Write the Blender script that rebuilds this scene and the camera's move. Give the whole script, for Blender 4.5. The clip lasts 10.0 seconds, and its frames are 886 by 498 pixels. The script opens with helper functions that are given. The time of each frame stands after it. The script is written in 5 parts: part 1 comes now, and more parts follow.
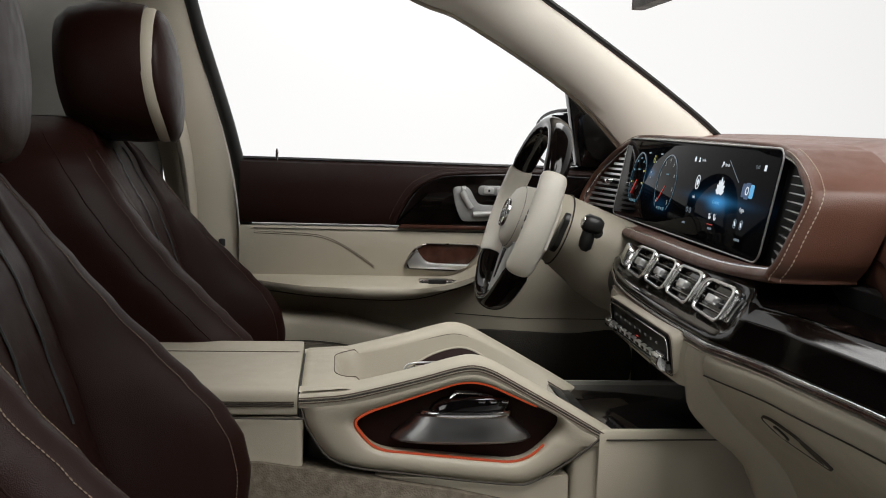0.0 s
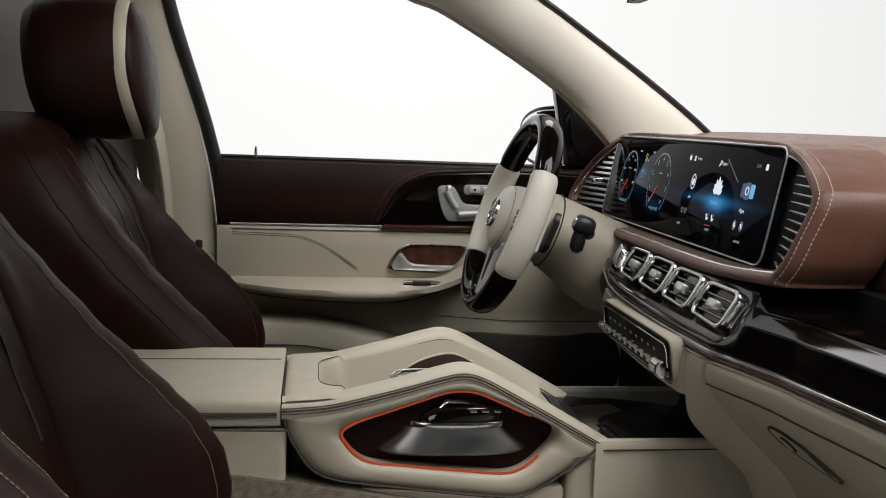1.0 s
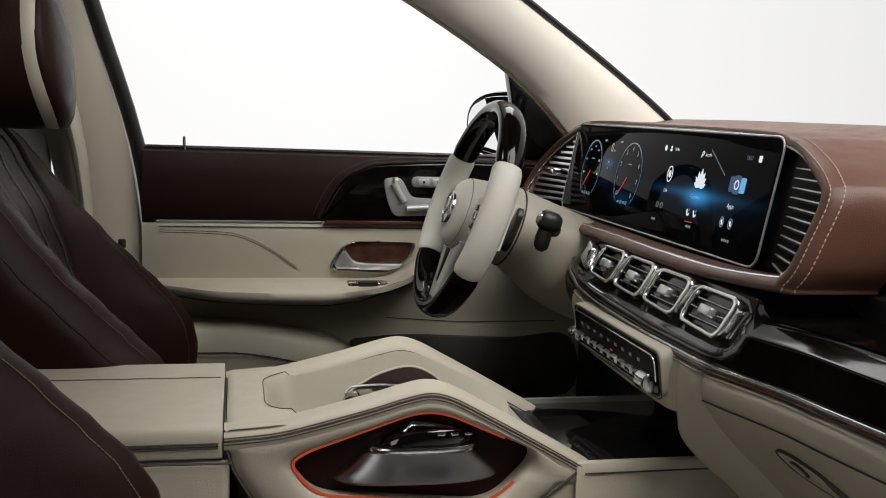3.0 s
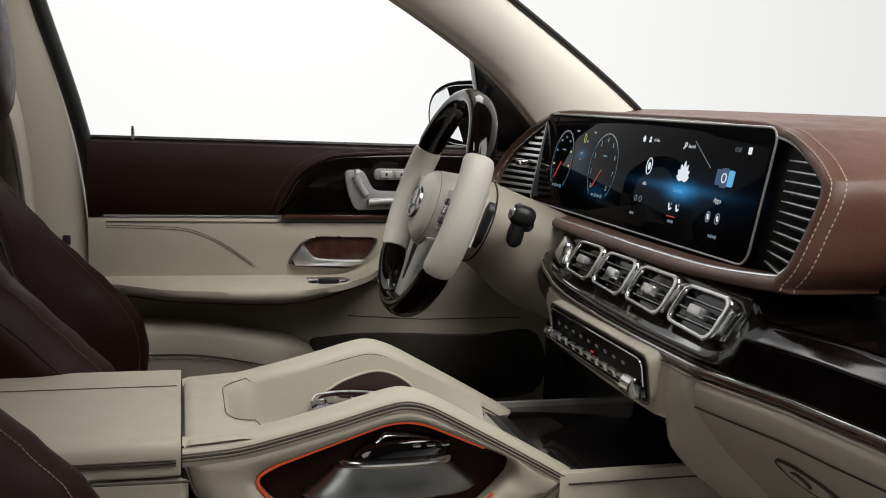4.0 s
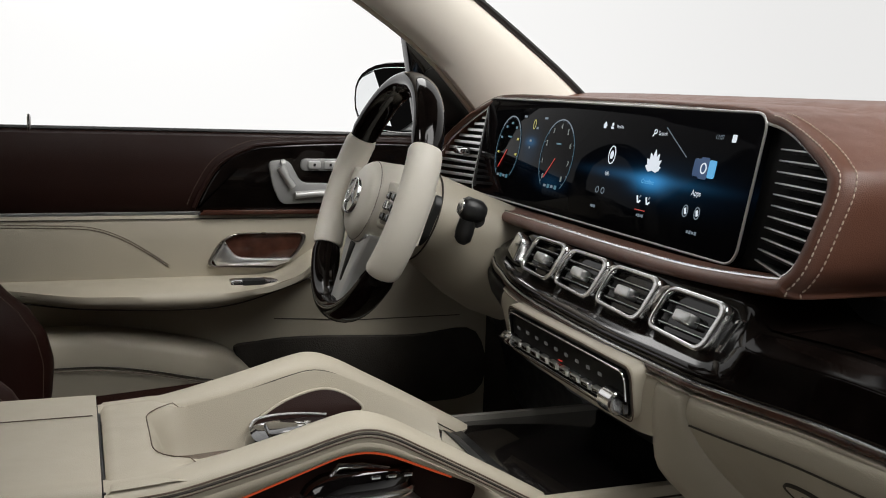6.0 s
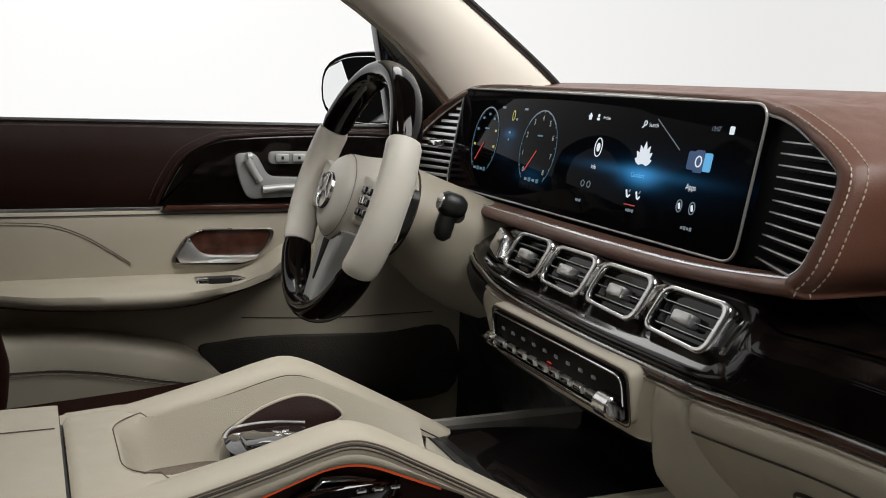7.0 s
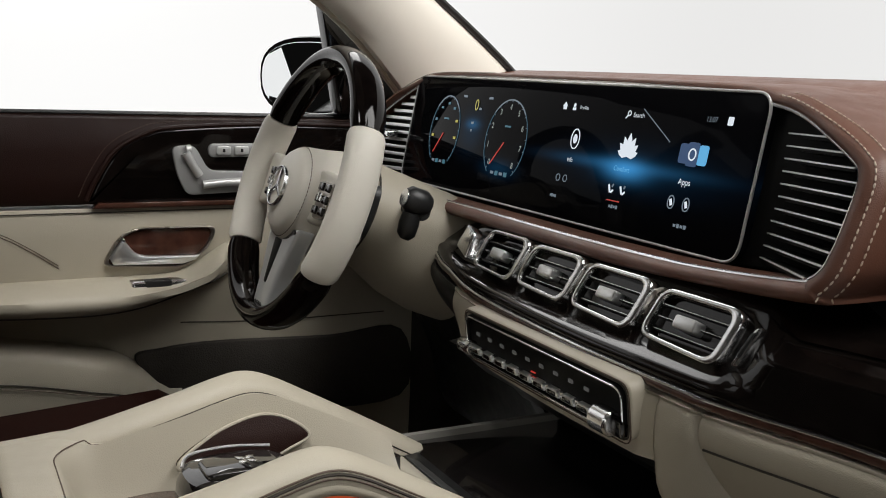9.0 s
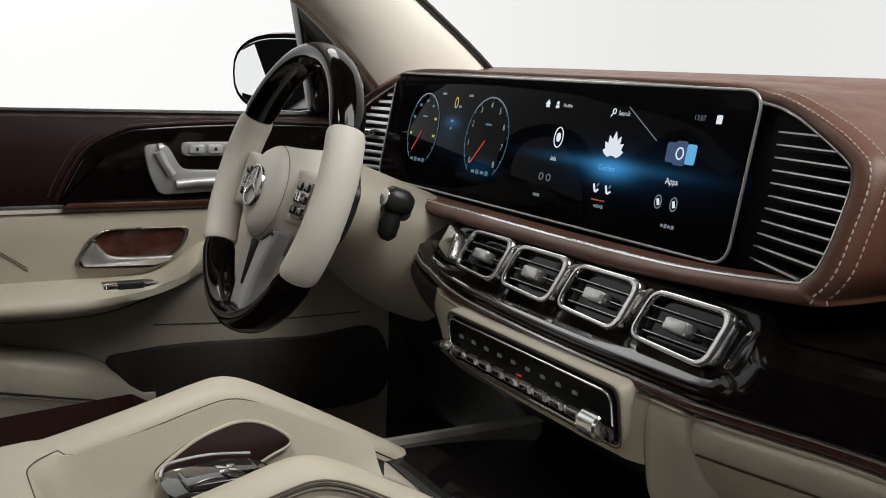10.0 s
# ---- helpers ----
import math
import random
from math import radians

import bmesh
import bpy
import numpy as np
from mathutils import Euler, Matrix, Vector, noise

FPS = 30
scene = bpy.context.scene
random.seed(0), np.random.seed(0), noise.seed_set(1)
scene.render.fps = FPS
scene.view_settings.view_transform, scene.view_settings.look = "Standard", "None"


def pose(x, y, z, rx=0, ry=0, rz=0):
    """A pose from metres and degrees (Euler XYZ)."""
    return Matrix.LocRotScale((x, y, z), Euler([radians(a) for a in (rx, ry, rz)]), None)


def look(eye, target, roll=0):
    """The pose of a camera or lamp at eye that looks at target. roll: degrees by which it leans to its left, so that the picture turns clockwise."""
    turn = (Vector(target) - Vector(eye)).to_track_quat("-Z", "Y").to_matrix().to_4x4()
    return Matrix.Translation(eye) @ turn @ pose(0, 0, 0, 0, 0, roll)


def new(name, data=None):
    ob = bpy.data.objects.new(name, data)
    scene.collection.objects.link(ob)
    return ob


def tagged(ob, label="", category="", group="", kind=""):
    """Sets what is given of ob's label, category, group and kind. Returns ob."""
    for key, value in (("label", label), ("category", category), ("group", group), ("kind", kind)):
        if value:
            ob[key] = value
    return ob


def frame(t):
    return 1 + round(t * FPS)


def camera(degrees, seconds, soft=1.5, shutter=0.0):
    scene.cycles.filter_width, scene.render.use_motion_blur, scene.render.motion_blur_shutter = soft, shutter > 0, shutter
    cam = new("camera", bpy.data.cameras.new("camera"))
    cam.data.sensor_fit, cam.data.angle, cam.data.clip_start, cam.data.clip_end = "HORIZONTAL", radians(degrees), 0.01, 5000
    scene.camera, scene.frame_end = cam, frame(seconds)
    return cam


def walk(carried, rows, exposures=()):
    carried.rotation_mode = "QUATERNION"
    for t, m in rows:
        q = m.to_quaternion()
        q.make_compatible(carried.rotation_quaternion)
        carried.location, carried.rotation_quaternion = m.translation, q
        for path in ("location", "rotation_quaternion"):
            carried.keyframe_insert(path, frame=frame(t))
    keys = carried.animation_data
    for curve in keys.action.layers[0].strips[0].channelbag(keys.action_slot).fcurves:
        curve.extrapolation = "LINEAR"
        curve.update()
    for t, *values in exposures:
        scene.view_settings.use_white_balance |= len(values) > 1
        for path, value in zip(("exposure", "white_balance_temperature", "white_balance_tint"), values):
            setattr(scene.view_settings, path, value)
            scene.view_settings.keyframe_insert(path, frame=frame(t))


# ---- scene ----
cam = camera(47.45, 10.0, 1.0)
# seconds, eye, turn
PATH = [
    (0, -0.5589, -1.3986, 0.8815, 82.722, -1.809, -5.796),
    (0.5, -0.5645, -1.3685, 0.8798, 82.701, -1.884, -6.479),
    (1, -0.5702, -1.3372, 0.8797, 82.644, -1.893, -7.157),
    (1.5, -0.5783, -1.3004, 0.8800, 82.552, -1.930, -8.045),
    (2, -0.5852, -1.2645, 0.8790, 82.494, -1.993, -9.018),
    (2.5, -0.5888, -1.2245, 0.8791, 82.304, -1.885, -10.154),
    (4, -0.6054, -1.1033, 0.8756, 81.591, -2.009, -14.361),
    (4.5, -0.6102, -1.0630, 0.8750, 81.442, -1.971, -15.891),
    (5, -0.6158, -1.0282, 0.8745, 81.240, -1.987, -17.222),
    (5.5, -0.6188, -0.9938, 0.8747, 81.043, -1.880, -18.530),
    (7, -0.6293, -0.8991, 0.8719, 80.413, -1.877, -22.360),
    (7.5, -0.6339, -0.8694, 0.8702, 80.199, -1.927, -23.397),
    (8, -0.6370, -0.8427, 0.8692, 80.079, -1.900, -24.452),
    (8.5, -0.6410, -0.8156, 0.8701, 79.933, -1.853, -25.787),
    (9, -0.6430, -0.7948, 0.8688, 79.898, -1.949, -26.928),
    (9.5, -0.6442, -0.7782, 0.8691, 79.804, -1.933, -27.929),
    (10, -0.6458, -0.7692, 0.8694, 79.753, -1.981, -28.703),
]
walk(cam, [(t, pose(x, y, z, rx, ry, rz)) for t, x, y, z, rx, ry, rz in PATH])

# ---- light: a white photo studio round the car ----
world = bpy.data.worlds.new("studio")
scene.world = world
world.use_nodes = True
world.node_tree.nodes["Background"].inputs[0].default_value = (1.0, 0.97, 0.93, 1)
world.node_tree.nodes["Background"].inputs[1].default_value = 0.004
scene.view_settings.exposure = 0.0


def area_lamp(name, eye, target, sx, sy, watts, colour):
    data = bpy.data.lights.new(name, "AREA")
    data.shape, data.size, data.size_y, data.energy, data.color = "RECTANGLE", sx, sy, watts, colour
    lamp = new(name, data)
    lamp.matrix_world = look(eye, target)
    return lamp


# added softboxes, all out of view: over the bonnet through the windscreen, over an opening left in the roof, low beside
# the open passenger door to brighten the seat, and high on the far side
area_lamp("softbox_bonnet", (0.80, -1.25, 2.9), (0.0, 0.45, 0.95), 2.0, 1.4, 78, (1.0, 0.985, 0.96))
area_lamp("softbox_roof", (-0.90, -0.35, 3.0), (-0.40, 0.35, 0.65), 0.9, 0.9, 47, (1.0, 0.985, 0.96))
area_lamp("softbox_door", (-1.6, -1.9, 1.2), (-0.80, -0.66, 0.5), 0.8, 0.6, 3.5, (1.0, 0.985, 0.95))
area_lamp("softbox_far", (0.60, 2.6, 3.0), (-0.05, -0.3, 0.65), 1.0, 1.1, 13, (1.0, 0.99, 0.97))


# ---- materials ----
def material(name, colour, rough=0.5, metal=0.0, coat=0.0, grain=0.0, grain_size=900.0, mottle=0.12, mottle_size=7.0, spec=0.5):
    m = bpy.data.materials.new(name)
    m.use_nodes = True
    nt = m.node_tree
    b = nt.nodes["Principled BSDF"]
    b.inputs["Metallic"].default_value = metal
    b.inputs["Coat Weight"].default_value = coat
    b.inputs["Coat Roughness"].default_value = 0.04
    b.inputs["Specular IOR Level"].default_value = spec
    co = nt.nodes.new("ShaderNodeTexCoord")
    n1 = nt.nodes.new("ShaderNodeTexNoise")
    n1.inputs["Scale"].default_value = mottle_size
    n1.inputs["Detail"].default_value = 6
    nt.links.new(co.outputs["Object"], n1.inputs["Vector"])
    ramp = nt.nodes.new("ShaderNodeMapRange")
    ramp.inputs["From Min"].default_value, ramp.inputs["From Max"].default_value = 0.3, 0.7
    ramp.inputs["To Min"].default_value, ramp.inputs["To Max"].default_value = 1 - mottle, 1 + mottle
    nt.links.new(n1.outputs["Fac"], ramp.inputs["Value"])
    mul = nt.nodes.new("ShaderNodeVectorMath")
    mul.operation = "SCALE"
    mul.inputs[0].default_value = colour
    nt.links.new(ramp.outputs["Result"], mul.inputs["Scale"])
    nt.links.new(mul.outputs["Vector"], b.inputs["Base Color"])
    rr = nt.nodes.new("ShaderNodeMapRange")
    rr.inputs["From Min"].default_value, rr.inputs["From Max"].default_value = 0.3, 0.7
    rr.inputs["To Min"].default_value, rr.inputs["To Max"].default_value = rough * 0.85, min(1, rough * 1.15)
    n2 = nt.nodes.new("ShaderNodeTexNoise")
    n2.inputs["Scale"].default_value = mottle_size * 6
    nt.links.new(co.outputs["Object"], n2.inputs["Vector"])
    nt.links.new(n2.outputs["Fac"], rr.inputs["Value"])
    nt.links.new(rr.outputs["Result"], b.inputs["Roughness"])
    if grain:
        v = nt.nodes.new("ShaderNodeTexVoronoi")
        v.inputs["Scale"].default_value = grain_size
        nt.links.new(co.outputs["Object"], v.inputs["Vector"])
        bump = nt.nodes.new("ShaderNodeBump")
        bump.inputs["Strength"].default_value = grain
        bump.inputs["Distance"].default_value = 0.0006
        nt.links.new(v.outputs["Distance"], bump.inputs["Height"])
        # soft creases
        n3 = nt.nodes.new("ShaderNodeTexNoise")
        n3.inputs["Scale"].default_value = 22
        n3.inputs["Detail"].default_value = 3
        nt.links.new(co.outputs["Object"], n3.inputs["Vector"])
        bump2 = nt.nodes.new("ShaderNodeBump")
        bump2.inputs["Strength"].default_value = 0.12
        bump2.inputs["Distance"].default_value = 0.006
        nt.links.new(n3.outputs["Fac"], bump2.inputs["Height"])
        nt.links.new(bump.outputs["Normal"], bump2.inputs["Normal"])
        nt.links.new(bump2.outputs["Normal"], b.inputs["Normal"])
    return m


def glow(name, colour, strength):
    m = bpy.data.materials.new(name)
    m.use_nodes = True
    b = m.node_tree.nodes["Principled BSDF"]
    b.inputs["Base Color"].default_value = (0.01, 0.01, 0.01, 1)
    b.inputs["Emission Color"].default_value = (*colour, 1)
    b.inputs["Emission Strength"].default_value = strength
    b.inputs["Roughness"].default_value = 0.3
    return m


BROWN = material("brown_leather", (0.128, 0.054, 0.034), 0.42, grain=0.35)
DARK = material("dark_brown_leather", (0.018, 0.0070, 0.0052), 0.50, grain=0.35, spec=0.15)
# darker than the leather's own brown: cabin shade sits in this colour
SEAT = material("seat_leather", (0.0175, 0.0062, 0.0046), 0.40, grain=0.4, spec=0.14)
BEIGE = material("beige_leather", (0.440, 0.399, 0.316), 0.48, grain=0.3, mottle=0.05)
# paler beige, raised further in colour to stand for light on the wheel
WHEELHIDE = material("pale_wheel_leather", (0.72, 0.68, 0.60), 0.42, grain=0.3, mottle=0.05)
TRIM = material("beige_plastic", (0.49, 0.445, 0.36), 0.55, grain=0.12, mottle=0.05)
BLACK = material("piano_black", (0.006, 0.005, 0.005), 0.07, coat=0.6, mottle=0.2)
PLASTIC = material("black_plastic", (0.012, 0.012, 0.012), 0.42, grain=0.15, mottle=0.2)
WOOD = material("polished_dark_wood", (0.005, 0.0035, 0.003), 0.08, spec=0.27, coat=0.0, mottle=0.5, mottle_size=40)
REDWOOD = material("brown_lacquer", (0.060, 0.024, 0.016), 0.16, coat=0.5, mottle=0.35, mottle_size=50)
CHROME = material("satin_chrome", (0.78, 0.78, 0.78), 0.20, metal=1.0, mottle=0.03)
SILVER = material("brushed_silver", (0.74, 0.74, 0.74), 0.22, metal=1.0, mottle=0.04, mottle_size=8)
CARPET = material("carpet", (0.13, 0.11, 0.085), 0.95, grain=1.0, grain_size=420, mottle=0.3, mottle_size=90, spec=0.1)
# carpet darkened in colour to hold the shade of footwell and door bin
SHADECARPET = material("shaded_carpet", (0.05, 0.045, 0.04), 0.95, grain=1.0, grain_size=420, mottle=0.3, spec=0.1)
THREAD = material("pale_thread", (0.55, 0.45, 0.36), 0.7)
SEATTHREAD = material("tan_thread", (0.26, 0.19, 0.14), 0.7)
SATIN = material("satin_aluminium", (0.82, 0.82, 0.82), 0.38, metal=1.0, mottle=0.04)
PAINTSILVER = material("silver_paint", (0.62, 0.62, 0.61), 0.36, metal=0.45, mottle=0.04)
GREYMETAL = material("dark_satin_metal", (0.34, 0.31, 0.28), 0.30, metal=1.0, mottle=0.05)
FACE = material("matt_black_face", (0.006, 0.006, 0.006), 0.40, mottle=0.2, spec=0.12)
BTHREAD = material("brown_thread", (0.10, 0.07, 0.05), 0.7)
SEAM = material("seam_groove", (0.05, 0.042, 0.033), 0.8)
GREY = material("grey_lining", (0.22, 0.21, 0.19), 0.8, grain=0.1)
MIRROR = material("mirror_glass", (0.85, 0.87, 0.88), 0.02, metal=1.0, mottle=0.0)
STUDIO = material("studio_white", (0.85, 0.85, 0.84), 0.9, mottle=0.02)


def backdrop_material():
    """Self-glowing studio cloth: a painted falloff makes it brightest beside the car, dimming evenly towards its
    bonnet.
    """
    m = glow("glowing_backdrop", (0.99, 0.985, 0.975), 0.97)
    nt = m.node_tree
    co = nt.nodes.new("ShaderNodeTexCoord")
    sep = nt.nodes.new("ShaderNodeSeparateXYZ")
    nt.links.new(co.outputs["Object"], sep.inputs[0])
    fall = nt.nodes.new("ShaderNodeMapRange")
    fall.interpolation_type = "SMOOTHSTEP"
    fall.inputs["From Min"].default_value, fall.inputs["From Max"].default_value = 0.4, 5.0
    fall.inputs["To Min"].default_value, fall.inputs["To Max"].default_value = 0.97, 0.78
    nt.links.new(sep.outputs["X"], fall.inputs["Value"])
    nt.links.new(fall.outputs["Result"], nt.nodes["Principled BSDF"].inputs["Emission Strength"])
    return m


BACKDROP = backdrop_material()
BACKDROP2 = glow("glowing_backdrop_front", (1.0, 0.99, 0.965), 0.78)
STACK = material("dark_grey_satin", (0.045, 0.045, 0.043), 0.34, mottle=0.08)
POD = material("shaded_satin_metal", (0.40, 0.40, 0.40), 0.33, metal=1.0, mottle=0.05)
DULLSILVER = material("dull_silver", (0.36, 0.36, 0.355), 0.42, metal=0.4, mottle=0.05)
# pale fabric whose colour is lifted to make up for missing light
PILLAR = material("pale_pillar_fabric", (0.78, 0.74, 0.66), 0.75, grain=0.12, mottle=0.03, spec=0.2)
AMBER = glow("amber_light_line", (1.0, 0.13, 0.035), 0.33)
ICON = glow("white_pixels", (0.85, 0.92, 1.0), 0.80)
DIMICON = glow("grey_pixels", (0.35, 0.45, 0.55), 0.36)
CYAN = glow("cyan_pixels", (0.10, 0.42, 0.75), 0.9)
RINGPIX = glow("ring_pixels", (0.14, 0.36, 0.52), 0.26)
LETTERPIX = glow("numeral_pixels", (0.75, 0.85, 0.80), 0.36)
CYANDIM = glow("dim_cyan_pixels", (0.12, 0.40, 0.55), 0.30)
BLUE = glow("blue_pixels", (0.03, 0.10, 0.26), 0.5)
REDPIX = glow("red_pixels", (0.9, 0.06, 0.04), 0.45)
YELLOWPIX = glow("yellow_pixels", (0.85, 0.75, 0.12), 0.42)
LEGEND = glow("button_legend", (0.5, 0.5, 0.48), 0.10)


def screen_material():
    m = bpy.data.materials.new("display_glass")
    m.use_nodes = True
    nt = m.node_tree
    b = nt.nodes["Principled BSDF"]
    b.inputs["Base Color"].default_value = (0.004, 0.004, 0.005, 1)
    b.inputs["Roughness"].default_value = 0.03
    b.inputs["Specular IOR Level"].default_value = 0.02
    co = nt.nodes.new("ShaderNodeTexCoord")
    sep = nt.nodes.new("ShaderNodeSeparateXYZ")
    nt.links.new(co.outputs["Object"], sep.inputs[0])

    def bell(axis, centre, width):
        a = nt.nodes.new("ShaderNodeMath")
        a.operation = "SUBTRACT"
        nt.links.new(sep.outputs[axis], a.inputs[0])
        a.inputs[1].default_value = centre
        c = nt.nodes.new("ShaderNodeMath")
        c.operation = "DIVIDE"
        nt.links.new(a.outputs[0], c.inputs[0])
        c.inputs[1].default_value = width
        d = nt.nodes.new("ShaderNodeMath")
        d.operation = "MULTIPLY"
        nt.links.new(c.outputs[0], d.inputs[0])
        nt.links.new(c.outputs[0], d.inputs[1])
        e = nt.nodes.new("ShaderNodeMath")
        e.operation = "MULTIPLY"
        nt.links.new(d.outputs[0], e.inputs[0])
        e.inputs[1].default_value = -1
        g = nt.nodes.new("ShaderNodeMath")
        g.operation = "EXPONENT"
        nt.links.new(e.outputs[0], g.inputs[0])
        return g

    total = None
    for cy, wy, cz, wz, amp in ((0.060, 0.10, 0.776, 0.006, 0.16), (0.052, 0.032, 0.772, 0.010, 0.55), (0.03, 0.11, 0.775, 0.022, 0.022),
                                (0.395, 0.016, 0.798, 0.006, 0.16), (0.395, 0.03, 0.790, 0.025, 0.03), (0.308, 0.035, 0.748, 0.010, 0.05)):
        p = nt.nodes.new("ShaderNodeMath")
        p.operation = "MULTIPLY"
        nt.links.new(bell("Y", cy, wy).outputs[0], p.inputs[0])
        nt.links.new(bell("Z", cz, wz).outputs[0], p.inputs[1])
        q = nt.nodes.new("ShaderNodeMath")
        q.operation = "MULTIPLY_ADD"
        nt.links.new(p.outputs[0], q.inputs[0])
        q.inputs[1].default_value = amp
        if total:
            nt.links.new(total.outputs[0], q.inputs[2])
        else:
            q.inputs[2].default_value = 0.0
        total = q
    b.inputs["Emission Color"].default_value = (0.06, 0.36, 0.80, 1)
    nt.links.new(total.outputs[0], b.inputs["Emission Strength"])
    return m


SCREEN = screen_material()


# ---- mesh helpers ----
HOME = {}


def thing(name, at, label, category, group="", kind=""):
    ob = new(name)
    ob.empty_display_size = 0.05
    ob.location = at
    HOME[ob.name] = Vector(at)
    return tagged(ob, label, category, group, kind)


def part(name, bm, mat, parent=None, label="", sharp=38):
    """Links a bmesh, in world metres, as one mesh object under a thing or a part."""
    bmesh.ops.recalc_face_normals(bm, faces=bm.faces)
    me = bpy.data.meshes.new(name)
    bm.to_mesh(me)
    bm.free()
    me.materials.append(mat)
    me.shade_smooth()
    me.set_sharp_from_angle(angle=radians(sharp))
    ob = new(name, me)
    if parent:
        ob.parent = parent
        ob.matrix_parent_inverse = Matrix.Translation(-HOME.get(parent.name, Vector()))
    if label:
        ob["label"] = label
    return ob


def spline(points, n=6, closed=False):
    """A smooth curve through the points, n steps between two."""
    p = [Vector(q) for q in points]
    out, m = [], len(p)
    for i in range(m if closed else m - 1):
        if closed:
            a, b, c, d = p[i - 1], p[i], p[(i + 1) % m], p[(i + 2) % m]
        else:
            a, b, c, d = p[max(i - 1, 0)], p[i], p[i + 1], p[min(i + 2, m - 1)]
        for k in range(n):
            t = k / n
            out.append(0.5 * ((2 * b) + (c - a) * t + (2 * a - 5 * b + 4 * c - d) * t * t + (3 * b - a - 3 * c + d) * t ** 3))
    if not closed:
        out.append(p[-1].copy())
    return out


def fillet(points, r, n=5):
    """A closed polygon with rounded corners; r is one radius or one for each corner."""
    p = [Vector(q) for q in points]
    out = []
    for i, b in enumerate(p):
        a, c = p[i - 1], p[(i + 1) % len(p)]
        rad = r[i] if isinstance(r, (list, tuple)) else r
        la, lc = (a - b), (c - b)
        cut = min(rad, la.length * 0.48, lc.length * 0.48)
        s, e = b + la.normalized() * cut, b + lc.normalized() * cut
        for k in range(n + 1):
            t = k / n
            out.append((1 - t) ** 2 * s + 2 * t * (1 - t) * b + t * t * e)
    return out


def loft(rings, closed=True, caps=True, bm=None):
    bm = bm or bmesh.new()
    vs = [[bm.verts.new(q) for q in ring] for ring in rings]
    n = len(rings[0])
    for a, b in zip(vs, vs[1:]):
        for i in range(n if closed else n - 1):
            j = (i + 1) % n
            bm.faces.new((a[i], a[j], b[j], b[i]))
    if closed and caps:
        bm.faces.new(vs[0])
        bm.faces.new(vs[-1][::-1])
    return bm


def tube(path, r, n=8, bm=None, closed=False, flat=1.0, up=(0, 0, 1)):
    """A round (or flattened) rod along a path."""
    pts = [Vector(q) for q in path]
    rings = []
    for i, q in enumerate(pts):
        a = pts[i - 1] if (i or closed) else q
        b = pts[(i + 1) % len(pts)] if (i < len(pts) - 1 or closed) else q
        d = (b - a).normalized()
        s = d.cross(Vector(up))
        s = s.normalized() if s.length > 1e-4 else d.orthogonal().normalized()
        u = s.cross(d)
        rad = r[i] if isinstance(r, (list, tuple)) else r
        rings.append([q + s * rad * math.cos(2 * math.pi * k / n) + u * rad * flat * math.sin(2 * math.pi * k / n) for k in range(n)])
    if closed:
        rings.append(rings[0])
        bm = bm or bmesh.new()
        vs = [[bm.verts.new(q) for q in ring] for ring in rings[:-1]]
        for i in range(len(vs)):
            a, b = vs[i], vs[(i + 1) % len(vs)]
            for k in range(n):
                bm.faces.new((a[k], a[(k + 1) % n], b[(k + 1) % n], b[k]))
        return bm
    return loft(rings, bm=bm)


def plate(outline, place, front, back, edge=0.002, bm=None, rings=2):
    """A slab with a softened front edge: outline (u, v) -> place(u, v, w)."""
    o = [Vector((q[0], q[1])) for q in outline]
    area = sum(a.x * b.y - b.x * a.y for a, b in zip(o, o[1:] + o[:1]))
    layers = [(0.0, back)]
    for k in range(rings + 1):
        a = math.pi / 2 * k / rings
        layers.append((edge * (1 - math.cos(a)), front - math.copysign(edge, front - back) * (1 - math.sin(a))))
    out = []
    for inset, w in layers:
        ring = []
        for i, q in enumerate(o):
            d = (o[(i + 1) % len(o)] - o[i - 1])
            nrm = Vector((d.y, -d.x)).normalized() * (1 if area > 0 else -1)
            s = q - nrm * inset
            ring.append(place(s.x, s.y, w))
        out.append(ring)
    return loft(out, bm=bm)


def box(lo, hi, edge=0.003, bm=None):
    outline = fillet([(lo[0], lo[1]), (hi[0], lo[1]), (hi[0], hi[1]), (lo[0], hi[1])], edge * 1.5, 3)
    return plate(outline, lambda u, v, w: Vector((u, v, w)), hi[2], lo[2], edge, bm)


def frame_ring(outer, inner, place, front, back, edge=0.002):
    """A closed frame between two outlines of equally many points."""
    def mid(t):
        return [Vector((a[0], a[1])).lerp(Vector((b[0], b[1])), t) for a, b in zip(outer, inner)]
    width = sum((Vector(a[:2]) - Vector(b[:2])).length for a, b in zip(outer, inner)) / len(outer)
    e = min(edge / max(width, 1e-5), 0.4)
    s = math.copysign(edge, front - back)
    layers = [(0, back), (0, front - s), (e * 0.3, front - 0.3 * s), (e, front), (1 - e, front), (1 - e * 0.3, front - 0.3 * s), (1, front - s), (1, back)]
    rings = [[place(q.x, q.y, w) for q in mid(t)] for t, w in layers]
    bm = bmesh.new()
    vs = [[bm.verts.new(q) for q in ring] for ring in rings]
    n = len(outer)
    for i in range(len(vs)):
        a, b = vs[i], vs[(i + 1) % len(vs)]
        for k in range(n):
            bm.faces.new((a[k], a[(k + 1) % n], b[(k + 1) % n], b[k]))
    return bm


def resample(path, step):
    pts, out, left = [Vector(q) for q in path], [], 0.0
    for a, b in zip(pts, pts[1:]):
        d, at = (b - a).length, left
        while at < d:
            out.append((a.lerp(b, at / d), (b - a).normalized()))
            at += step
        left = at - d
    return out


